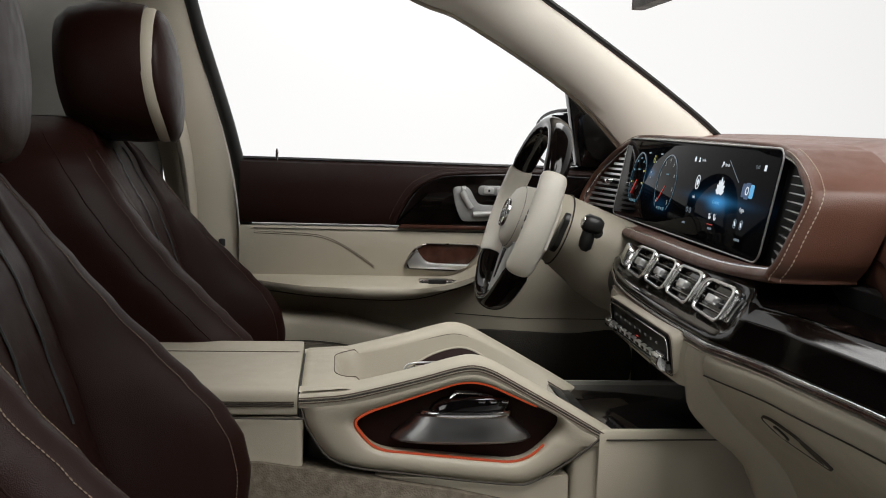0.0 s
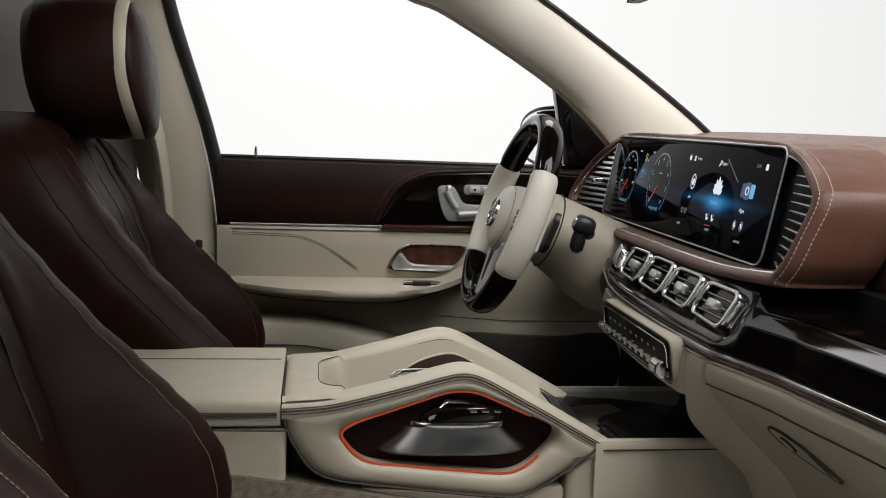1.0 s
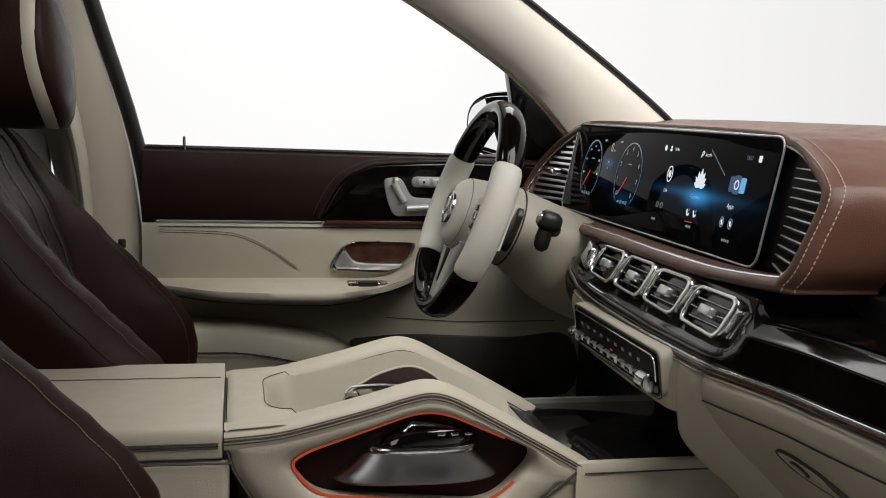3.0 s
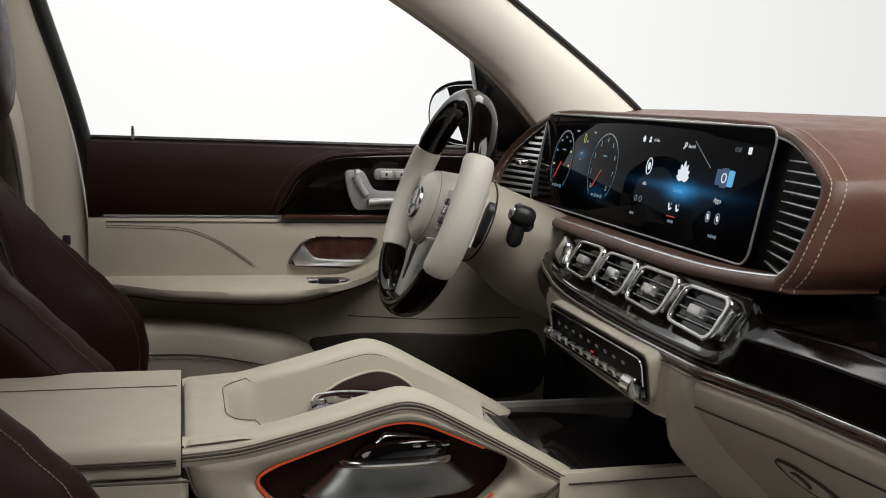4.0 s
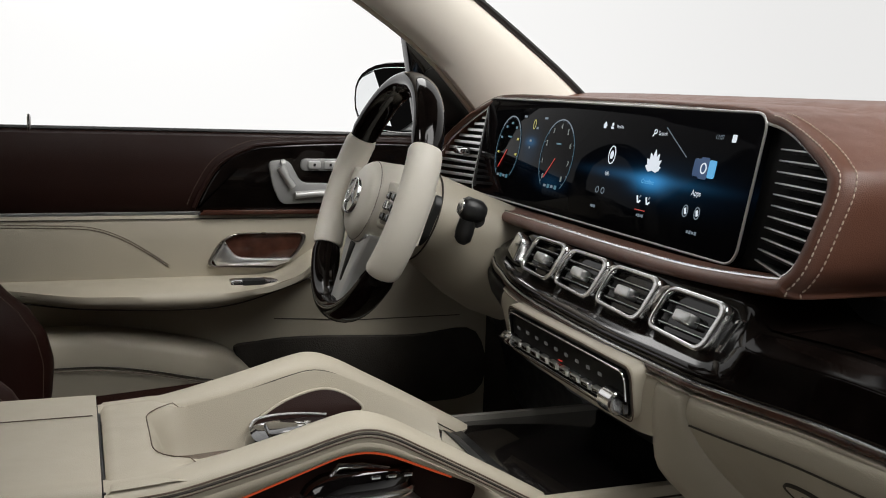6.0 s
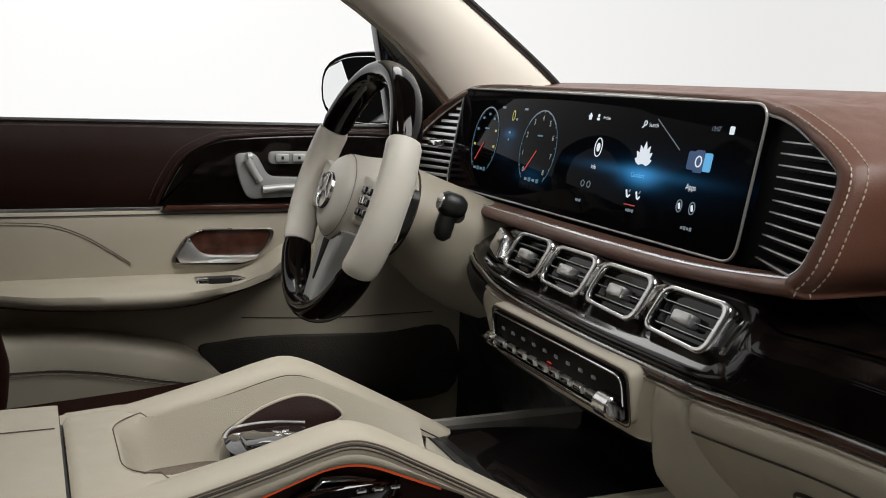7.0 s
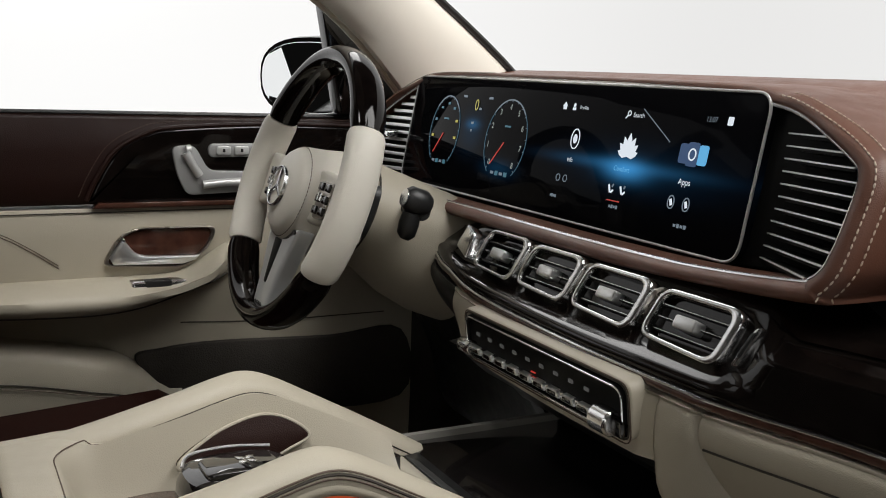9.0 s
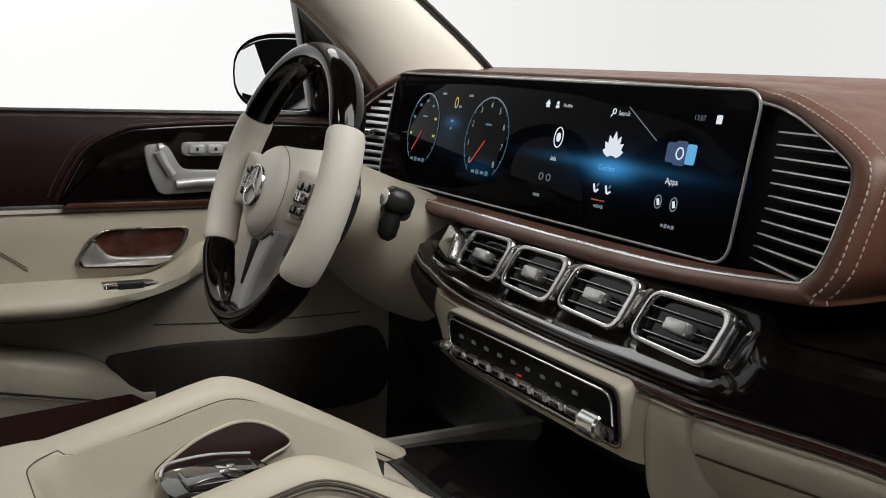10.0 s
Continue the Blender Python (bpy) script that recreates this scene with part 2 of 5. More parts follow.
def stitches(path, mat, parent, step=0.0055, long=0.0035, r=0.0006, name="stitching"):
    """A row of thread stitches along a path, as one part."""
    bm = bmesh.new()
    for q, d in resample(path, step):
        tube([q - d * long / 2, q - d * long / 4, q + d * long / 4, q + d * long / 2], [r * 0.5, r, r, r * 0.5], 5, bm)
    ob = part(name, bm, mat, parent)
    ob["kind"] = "stuff"
    return ob


def seam(path, parent, r=0.0011, mat=None, name="seam"):
    return part(name, tube(path, r, 6), mat or SEAM, parent)


def interp(table, z):
    t = sorted(table)
    if z <= t[0][0]:
        return t[0][1]
    for (a, x), (b, y) in zip(t, t[1:]):
        if z <= b:
            s = (z - a) / (b - a)
            s = s * s * (3 - 2 * s) * 0.35 + s * 0.65
            return x + (y - x) * s
    return t[-1][1]


def step(a, b, v):
    s = min(1, max(0, (v - a) / (b - a)))
    return s * s * (3 - 2 * s)


# ---- the car's shell and the studio ----
def slab(lo, hi, name, mat, label, category):
    ob = part(name, box(lo, hi, 0.004), mat)
    return tagged(ob, label, category, kind="structure")


slab((-15, -15, -0.42), (15, 15, -0.40), "ground", STUDIO, "seamless white studio floor under the car", "floor")
slab((-1.95, -0.72, 0.10), (0.62, 0.76, 0.14), "floor", CARPET, "beige carpet floor of the car", "floor")
# roof pieces out of view, sized to keep lamp light off the seats
slab((-1.95, -0.80, 1.28), (-0.72, 0.62, 1.32), "ceiling", GREY, "unseen headliner of the car roof, shading the seats", "ceiling")
slab((-0.716, -0.80, 1.28), (-0.424, -0.50, 1.32), "trim_roof_right", GREY, "unseen headliner strip beside an opening left for lamp light", "trim")
slab((-0.716, 0.50, 1.28), (-0.424, 0.62, 1.32), "trim_roof_left", GREY, "unseen headliner strip beside an opening left for lamp light", "trim")
slab((-0.42, -0.72, 1.28), (-0.17, 0.56, 1.31), "trim_header", GREY, "unseen headliner strip above the windscreen, widened to shade the seats", "trim")
slab((-1.99, -0.72, 0.142), (-1.955, 0.76, 1.276), "wall_rear", GREY, "grey lining behind the rear seats", "wall")
slab((-1.95, 0.765, 0.142), (-0.93, 0.80, 1.276), "wall_side", GREY, "grey side lining behind the door pillar", "wall")
slab((0.60, -0.72, 0.142), (0.63, 0.76, 0.80), "wall_front", SHADECARPET, "carpeted bulkhead coloured dark for the footwell's shade", "wall")

slab((0.098, 0.772, 0.142), (0.598, 0.80, 0.778), "wall_kick", SHADECARPET, "kick panel coloured dark for the shade beside the pedals", "wall")
# both sheets emit light themselves; the front one stays out of view
slab((-9, 5.0, -0.40), (7, 5.05, 7.0), "backdrop_side", BACKDROP, "white studio backdrop that glows by itself", "backdrop")
slab((7.0, -9, -0.40), (7.05, 5.05, 7.0), "backdrop_front", BACKDROP2, "unseen pale grey studio backdrop that glows by itself", "backdrop")

body = thing("car_body", (-0.76, 0.76, 0.14), "beige lined car pillars with black window seals", "car body", kind="structure")


def pillar(front, back, deep, name, mat, parent, label=""):
    """A rounded pillar between a front and a back edge, deep metres thick towards the outside."""
    rings = []
    for f, b in zip(front, back):
        f, b = Vector(f), Vector(b)
        d = b - f
        out = Vector((0, 1, 0))
        ring = [f + out * deep, f + out * 0.012, f, f + d * 0.12 - out * 0.012, f + d * 0.35 - out * 0.022, f + d * 0.65 - out * 0.022,
                f + d * 0.88 - out * 0.012, b, b + out * 0.012, b + out * deep]
        rings.append(ring)
    return part(name, loft(rings), mat, parent, label, sharp=50)


# windscreen pillar: lower edge beside the door glass, upper edge beside the windscreen
low = spline([(-0.80, 0.57, 1.255), (-0.62, 0.59, 1.205), (-0.405, 0.62, 1.114), (-0.309, 0.63, 1.079), (-0.09, 0.66, 0.951), (0.03, 0.68, 0.842), (0.07, 0.69, 0.79)], 5)
high = spline([(-0.55, 0.55, 1.30), (-0.36, 0.58, 1.245), (-0.163, 0.62, 1.125), (-0.08, 0.632, 1.075), (0.10, 0.665, 0.962), (0.235, 0.69, 0.868), (0.30, 0.70, 0.80)], 5)
pillar(low, high, 0.05, "windscreen_pillar", PILLAR, body, "smooth beige windscreen pillar trim")
part("windscreen_seal", tube([p + Vector((0.004, 0.0, 0.003)) for p in high], 0.0065, 8), PLASTIC, body)
part("door_seal", tube([p + Vector((-0.004, 0.015, -0.003)) for p in low], 0.004, 8), TRIM, body, "thin pale strip along the door seal")
seam([low[10] + Vector((0, -0.002, 0)), low[10].lerp(high[7], 0.35) + Vector((0, -0.0235, 0)), low[10].lerp(high[7], 0.65) + Vector((0, -0.0235, 0)), high[7] + Vector((0, -0.002, 0))], body, 0.0012)

# door pillar: slanted beige panel, with a black seal along the window
front = [(-0.877, 0.680, 1.27), (-0.874, 0.720, 1.106), (-0.792, 0.765, 0.797), (-0.762, 0.770, 0.568), (-0.742, 0.770, 0.30)]
back = [(-1.042, 0.680, 1.27), (-1.002, 0.720, 1.106), (-0.932, 0.765, 0.797), (-0.902, 0.770, 0.568), (-0.902, 0.770, 0.30)]
pillar(spline(front, 5), spline(back, 5), 0.05, "door_pillar", TRIM, body, "slanted beige door pillar trim")
black = [(-0.870, 0.685, 1.27), (-0.862, 0.725, 1.106), (-0.775, 0.770, 0.797), (-0.747, 0.775, 0.568), (-0.732, 0.775, 0.36)]
part("pillar_seal", tube(spline(black, 5), 0.0135, 10), PLASTIC, body, "black rubber door seal")
belt = spline([(-0.93, 0.725, 1.02), (-0.925, 0.705, 0.93), (-0.885, 0.70, 0.86), (-0.862, 0.70, 0.74), (-0.85, 0.70, 0.60), (-0.84, 0.70, 0.5)], 5)
part("belt_cover", tube(belt, [0.010 + 0.020 * math.sin(math.pi * min(1, 0.15 + i / len(belt))) for i in range(len(belt))], 12, flat=0.5), TRIM, body, "moulded beige seat belt cover")
part("belt_guide", box((-0.925, 0.690, 0.955), (-0.895, 0.72, 0.985), 0.005), PLASTIC, body)
part("buckle_stop", box((-0.806, 0.722, 0.606), (-0.792, 0.732, 0.622), 0.003), PLASTIC, body)

rear_mirror = thing("rear_view_mirror", (-0.12, 0.0, 1.06), "small black rear view mirror under the roof", "mirror")
part("housing", box((-0.135, -0.09, 1.052), (-0.115, 0.09, 1.115), 0.008), PLASTIC, rear_mirror)
part("stem", tube([(-0.115, 0.0, 1.10), (-0.16, 0.0, 1.17), (-0.27, 0.0, 1.26), (-0.33, 0.0, 1.29)], 0.008), PLASTIC, rear_mirror)

# ---- outside mirror ----
door_mirror = thing("outside_mirror", (-0.02, 0.93, 0.78), "black outside mirror with bright glass on the door", "mirror")


def ellipse_rings(centre, ry, rz, xs, scales, tilt=0.0, n=28, square=2.6):
    rings = []
    for x, s in zip(xs, scales):
        ring = []
        for k in range(n):
            a = 2 * math.pi * k / n
            ca, sa = math.cos(a), math.sin(a)
            y = math.copysign(abs(ca) ** (2 / square), ca) * ry * s
            z = math.copysign(abs(sa) ** (2 / square), sa) * rz * s
            ring.append(Vector((centre[0] + x - tilt * y, centre[1] + y, centre[2] + z)))
        rings.append(ring)
    return rings


part("housing", loft(ellipse_rings((-0.016, 0.93, 0.846), 0.122, 0.074, (-0.012, -0.002, 0.02, 0.06, 0.09, 0.105), (0.96, 1.0, 1.02, 0.95, 0.7, 0.3), 0.5)), BLACK, door_mirror, "glossy black mirror housing")
part("mirror_glass", loft(ellipse_rings((-0.016, 0.93, 0.846), 0.110, 0.063, (-0.016, -0.0145), (0.98, 1.0), 0.5)), MIRROR, door_mirror, "bright mirror glass")
part("mirror_foot", tube([(0.02, 0.86, 0.80), (0.02, 0.82, 0.785), (0.02, 0.775, 0.785)], [0.02, 0.024, 0.03], 10), BLACK, door_mirror)

# ---- driver's door ----
door = thing("driver_door", (-0.40, 0.76, 0.30), "closed driver's door with dark brown upper panel and beige leather below", "car door")


def door_section(x):
    """Heights and depths of the door's upper lining at x."""
    k = (x + 0.757) / 0.86
    top = 0.787 - 0.005 * k
    return [Vector((x, 0.80, top - 0.02)), Vector((x, 0.798, top)), Vector((x, 0.778, top + 0.003)), Vector((x, 0.758, top - 0.004)), Vector((x, 0.748, top - 0.02)),
            Vector((x, 0.742, 0.735)), Vector((x, 0.740, 0.70)), Vector((x, 0.741, 0.664)), Vector((x, 0.746, 0.656)), Vector((x, 0.80, 0.656))]


xs = [-0.765 + 0.87 * i / 24 for i in range(25)]
part("upper_panel", loft([door_section(x) for x in xs]), DARK, door, "dark brown leather upper door panel")
part("window_seal", tube([(x, 0.776, 0.790 - 0.005 * (x + 0.757) / 0.86) for x in xs], 0.004, 8), PLASTIC, door)
part("lock_pin", tube([(-0.690, 0.772, 0.785), (-0.690, 0.772, 0.805), (-0.690, 0.772, 0.811)], [0.0032, 0.0032, 0.0022], 10), SILVER, door, "small silver lock pin")

# glossy insert with seat buttons
insert = spline([(-0.436, 0.659), (-0.422, 0.690), (-0.394, 0.732), (-0.350, 0.757), (-0.305, 0.766), (-0.15, 0.772), (0.05, 0.768)], 5)
insert = [(p.x, p.y) for p in [Vector((q[0], q[1], 0)) for q in insert]] + [(0.09, 0.72), (0.09, 0.659)]
on_door = lambda y: (lambda u, v, w: Vector((u, y + w, v)))
part("gloss_insert", plate(insert, on_door(0.744), -0.007, 0.004, 0.003), WOOD, door, "glossy dark wood insert")
edge = [Vector((q[0] - 0.004, 0.7365, q[1] + 0.004)) for q in insert[:-2]]
part("insert_piping", tube(edge, 0.0036, 8), DARK, door)
stitches([p + Vector((-0.010, 0.0, 0.008)) for p in edge], BTHREAD, door)
part("wood_strip", plate([(-0.432, 0.6505), (0.09, 0.6505), (0.09, 0.659), (-0.424, 0.659)], on_door(0.742), -0.010, 0.01, 0.002), REDWOOD, door, "slim reddish brown lacquered strip")

# beige lining below
def lower_section(x):
    k = step(-0.765, -0.60, x)
    return [Vector((x, 0.80, 0.650)), Vector((x, 0.745, 0.650)), Vector((x, 0.741, 0.640)), Vector((x, 0.742, 0.60)), Vector((x, 0.744, 0.56)), Vector((x, 0.752, 0.50)), Vector((x, 0.765, 0.47)),
            Vector((x, 0.768, 0.44)), Vector((x, 0.766, 0.30)), Vector((x, 0.77, 0.15)), Vector((x, 0.80, 0.15))]


part("lower_panel", loft([lower_section(x) for x in xs]), BEIGE, door, "smooth beige leather door lining")

# arm rest
rings = []
for i in range(33):
    x = -0.742 + 0.535 * i / 32
    grow = step(-0.80, -0.60, x) * (1 - step(-0.28, -0.205, x) * 0.97)
    rise = 0.045 * step(-0.48, -0.24, x) ** 2
    top = 0.543 + 0.050 * step(-0.36, -0.215, x) ** 2
    low = 0.503 + rise * 0.95 + 0.012 * step(-0.45, -0.74, x)
    y = 0.748 - 0.088 * grow
    m = (top + low) / 2
    rings.append([Vector((x, 0.752, top + 0.003)), Vector((x, y + 0.070 * grow, top + 0.003)), Vector((x, y + 0.030 * grow, top + 0.001)), Vector((x, y + 0.012 * grow, top - 0.006)), Vector((x, y + 0.001, m + 0.008)),
                  Vector((x, y, m - 0.002)), Vector((x, y + 0.004 * grow, low + 0.010)), Vector((x, y + 0.014 * grow, low + 0.002)), Vector((x, y + 0.035 * grow, low)), Vector((x, 0.755, low + 0.002))])
part("armrest", loft(rings), BEIGE, door, "padded beige leather armrest", sharp=60)
seam([r[7] + Vector((0, -0.0015, 0.001)) for r in rings[2:-2]], door, 0.0016)
seam([r[6] + Vector((0, -0.001, 0.006)) for r in rings[2:-2]], door, 0.0007, BTHREAD)
arch = spline([(-0.735, 0.7410, 0.634), (-0.66, 0.7410, 0.632), (-0.60, 0.7410, 0.628), (-0.555, 0.7415, 0.612), (-0.515, 0.742, 0.588), (-0.48, 0.743, 0.563)], 6)
seam(arch, door, 0.0007, BTHREAD)
seam([p + Vector((0, 0, 0.004)) for p in arch], door, 0.0006, BTHREAD)
seam([(-0.735, 0.7405, 0.6445), (-0.3, 0.7405, 0.6445), (0.08, 0.7405, 0.6445)], door, 0.0009)

# inner door handle in its cup
cup = fillet([(-0.422, 0.563), (-0.398, 0.606), (-0.372, 0.620), (-0.247, 0.619), (-0.260, 0.586), (-0.298, 0.556)], 0.016, 5)
cin = [Vector((-0.335, 0.588)) + (p - Vector((-0.335, 0.588))) * 0.93 for p in cup]
handle = part("handle_cup", frame_ring(cup, cin, on_door(0.741), -0.006, 0.01, 0.002), GREYMETAL, door, "dark rimmed door handle cup")
part("cup_floor", plate(cin, on_door(0.741), -0.001, 0.004, 0.001), REDWOOD, handle)
lever = spline([(-0.390, 0.606), (-0.382, 0.594), (-0.368, 0.580), (-0.338, 0.576), (-0.276, 0.575)], 5)
lever = [(p.x, p.y) for p in [Vector((q[0], q[1], 0)) for q in lever]] + [(-0.282, 0.568), (-0.302, 0.562), (-0.404, 0.565), (-0.410, 0.576)]
part("handle_lever", plate(lever, on_door(0.741), -0.009, -0.002, 0.003), SATIN, handle, "satin chrome door lever")
part("window_switch", box((-0.388, 0.682, 0.528), (-0.306, 0.712, 0.5475), 0.004), CHROME, door, "chrome window switch")
part("switch_notch", box((-0.368, 0.680, 0.538), (-0.330, 0.702, 0.5490), 0.002), PLASTIC, door)

# seat adjustment buttons
panel = fillet([(-0.318, 0.742), (-0.283, 0.744), (-0.262, 0.705), (-0.195, 0.703), (-0.185, 0.672), (-0.296, 0.668), (-0.310, 0.70)], 0.012, 5)
buttons = part("seat_button_panel", plate(panel, on_door(0.737), -0.006, 0.004, 0.002), DULLSILVER, door, "silver seat adjustment panel")
part("backrest_button", tube([(-0.297, 0.727, 0.733), (-0.288, 0.726, 0.715), (-0.277, 0.727, 0.698)], [0.008, 0.006, 0.0065], 10), PAINTSILVER, buttons)
part("cushion_button", tube([(-0.272, 0.727, 0.684), (-0.24, 0.726, 0.687), (-0.200, 0.727, 0.687)], [0.0065, 0.006, 0.0075], 10), PAINTSILVER, buttons)
part("headrest_button", tube([(-0.297, 0.728, 0.737), (-0.290, 0.728, 0.738)], 0.0075, 10), PAINTSILVER, buttons)
memory = part("memory_buttons", plate(fillet([(-0.262, 0.725), (-0.262, 0.746), (-0.165, 0.746), (-0.165, 0.725)], 0.010, 5), on_door(0.737), -0.005, 0.004, 0.002), DULLSILVER, door, "row of silver memory buttons")
for k in range(3):
    part("key", plate(fillet([(-0.250 + 0.028 * k, 0.729), (-0.250 + 0.028 * k, 0.742), (-0.228 + 0.028 * k, 0.742), (-0.228 + 0.028 * k, 0.729)], 0.003, 3), on_door(0.732), -0.003, 0.0, 0.001), PAINTSILVER, memory)
    part("key_mark", plate(fillet([(-0.241 + 0.028 * k, 0.733), (-0.241 + 0.028 * k, 0.738), (-0.237 + 0.028 * k, 0.738), (-0.237 + 0.028 * k, 0.733)], 0.0005, 1), on_door(0.729), -0.0008, 0.0, 0.0002), PLASTIC, memory)

# lower pocket of the door
rings = []
for i in range(25):
    x = -0.762 + 0.46 * i / 24
    k = step(-0.44, -0.315, x)
    top = 0.462 - 0.050 * step(-0.62, -0.30, x) - 0.05 * k * k
    y = 0.700 + 0.045 * k
    rings.append([Vector((x, 0.765, top + 0.004)), Vector((x, y + 0.020, top + 0.003)), Vector((x, y + 0.006, top - 0.004)), Vector((x, y, top - 0.016)), Vector((x, y + 0.002, top - 0.05)),
                  Vector((x, y + 0.012, top - 0.10)), Vector((x, y + 0.03, 0.22)), Vector((x, 0.765, 0.20))])
part("door_pocket", loft(rings), BEIGE, door, "beige map pocket low on the door", sharp=60)
seam([r[4] + Vector((0, -0.001, 0.0)) for r in rings], door, 0.0010)
seam([r[4] + Vector((0, -0.001, -0.006)) for r in rings], door, 0.0007, BTHREAD)
# flat dark plate in place of the bin's shaded hollow
part("pocket_shade", plate(spline([(-0.372, 0.41), (-0.33, 0.424), (-0.24, 0.428), (-0.05, 0.42), (0.08, 0.42), (0.08, 0.30), (-0.15, 0.30), (-0.30, 0.33)], 5, True), on_door(0.764), -0.012, 0.0, 0.004), SHADECARPET, door, "dark plate standing for the door bin's shaded opening")
seam([(-0.30, 0.7655, 0.462), (-0.15, 0.7665, 0.452), (0.05, 0.7665, 0.452)], door, 0.0010)

# black mirror triangle at the window's front corner
sail = fillet([(-0.080, 0.985), (-0.045, 0.79), (0.10, 0.785), (0.085, 0.84)], [0.006, 0.01, 0.01, 0.01], 3)
part("mirror_triangle", plate(sail, on_door(0.768), -0.012, 0.012, 0.004), BLACK, door, "black mirror mounting triangle")
tweeter = spline([(-0.035, 0.90), (0.01, 0.905), (0.045, 0.87), (0.05, 0.82), (0.0, 0.805), (-0.03, 0.84)], 5, True)
part("tweeter_cover", plate([(p.x, p.y) for p in tweeter], on_door(0.757), -0.008, 0.0, 0.004), PLASTIC, door, "dark speaker cover")


# ---- dashboard ----
dash = thing("dashboard", (0.10, 0.0, 0.40), "brown leather dashboard with glossy black band over beige lower half", "dashboard")


ys = [0.74 - 0.94 * i / 20 for i in range(20)] + [-0.20 - 0.12 * i / 24 for i in range(24)] + [-0.32 - 0.42 * i / 20 for i in range(21)]


def top_section(y):
    """Brown pad from the windscreen's foot to the lip over the recess."""
    d = 0.035 * step(-0.30, -0.75, y) + 0.075 * step(-0.46, -0.245, y)
    return [Vector((0.56, y, 0.845)), Vector((0.50, y, 0.871)), Vector((0.36, y, 0.873)), Vector((0.24, y, 0.870)), Vector((0.12 + d, y, 0.862)), Vector((0.075 + d, y, 0.852)), Vector((0.048 + d, y, 0.834)),
            Vector((0.030 + d, y, 0.808)), Vector((0.016 + d, y, 0.770)), Vector((0.006 + d, y, 0.730)), Vector((0.004 + d, y, 0.708)), Vector((0.010 + d, y, 0.692)), Vector((0.022 + d, y, 0.684)),
            Vector((0.06 + d, y, 0.683)), Vector((0.20, y, 0.69)), Vector((0.50, y, 0.70))]


part("dash_pad", loft([spline(top_section(y), 2) for y in ys]), BROWN, dash, "brown leather dashboard pad", sharp=60)
line = [top_section(y) for y in ys if y < -0.25]
seam([s[9] + Vector((-0.001, 0, 0.004)) for s in line], dash, 0.0012, DARK)


def band_edge(y):
    """Lower edge of the glossy band: how far it stands out towards the seats, and its height."""
    x = interp([(-0.75, -0.030), (-0.54, -0.046), (-0.34, -0.066), (-0.20, -0.098), (-0.05, -0.104), (0.10, -0.104), (0.20, -0.100), (0.28, -0.085), (0.40, -0.05)], y)
    z = interp([(-0.75, 0.624), (-0.54, 0.617), (-0.34, 0.614), (-0.20, 0.614), (0.0, 0.616), (0.15, 0.620), (0.28, 0.632), (0.40, 0.65)], y)
    return x, z


def band_section(y):
    """The glossy band; behind the centre vents it stands up to carry them."""
    x, z = band_edge(y)
    m = step(-0.252, -0.212, y) * step(0.290, 0.245, y)
    low = [Vector((0.14, y, 0.677)), Vector((0.04, y, 0.676)), Vector((x + 0.042, y, 0.6735)), Vector((x + 0.037, y, 0.6715)), Vector((x + 0.013, y, 0.6585)), Vector((x + 0.009, y, 0.654)), Vector((x + 0.002, y, z + 0.012)),
           Vector((x, y, z + 0.003)), Vector((x + 0.006, y, z)), Vector((x + 0.05, y, z - 0.001)), Vector((0.14, y, 0.61))]
    up = [Vector((0.14, y, 0.694)), Vector((0.02, y, 0.695)), Vector((-0.034, y, 0.694)), Vector((-0.050, y, 0.686)), Vector((-0.063, y, 0.662)), Vector((-0.076, y, 0.638)), Vector((x + 0.001, y, z + 0.012))] + low[7:]
    return [a.lerp(b, m) for a, b in zip(low, up)]


by = [0.40 - 1.14 * i / 70 for i in range(71)]
part("gloss_band", loft([spline(band_section(y), 3) for y in by]), WOOD, dash, "glossy black lacquered dashboard band", sharp=60)
part("recess_back", box((0.05, -0.73, 0.655), (0.09, 0.40, 0.70), 0.003), PLASTIC, dash)


def strip_pts(dx, dz):
    return [Vector((band_edge(y)[0] + dx, y, band_edge(y)[1] + dz)) for y in by]


part("lacquer_strip", tube(strip_pts(0.001, -0.0035), 0.0045, 10), REDWOOD, dash, "slim brown lacquer strip")
part("chrome_strip", tube(strip_pts(-0.0015, 0.0015), 0.0016, 8), CHROME, dash, "thin chrome line")


def lower_dash(y):
    """Beige lower half; the middle stands out round the climate panel."""
    x, z = band_edge(y)
    m = step(-0.215, -0.165, y) * step(0.24, 0.18, y)
    z -= 0.008
    out = [Vector((0.10, y, z)), Vector((x + 0.012, y, z)), Vector((x - 0.004, y, z - 0.004)), Vector((x - 0.008, y, z - 0.014)), Vector((x - 0.004 - 0.005 * m, y, z - 0.030)),
           Vector((x + 0.018 - 0.024 * m, y, z - 0.058)), Vector((x + 0.052 - 0.050 * m, y, z - 0.090)), Vector((x + 0.090 - 0.055 * m, y, z - 0.125)), Vector((x + 0.125 - 0.045 * m, y, z - 0.165)), Vector((x + 0.17 - 0.05 * m, y, z - 0.24)),
           Vector((0.16, y, 0.28)), Vector((0.25, y, 0.28))]
    return out


def lower_part(y0, y1, n, cut=12):
    ring = []
    for i in range(n + 1):
        y = y0 + (y1 - y0) * i / n
        pts = lower_dash(y)[:cut]
        if cut < 12:
            pts += [Vector((pts[-1].x + 0.02, y, pts[-1].z - 0.004)), Vector((0.10, y, pts[-1].z))]
        sec = spline(pts, 3)
        if i in (0, n):
            c = Vector((0.10, y, 0.54))
            sec = [q.lerp(c, 0.03) for q in sec]
        ring.append(sec)
    return loft(ring)


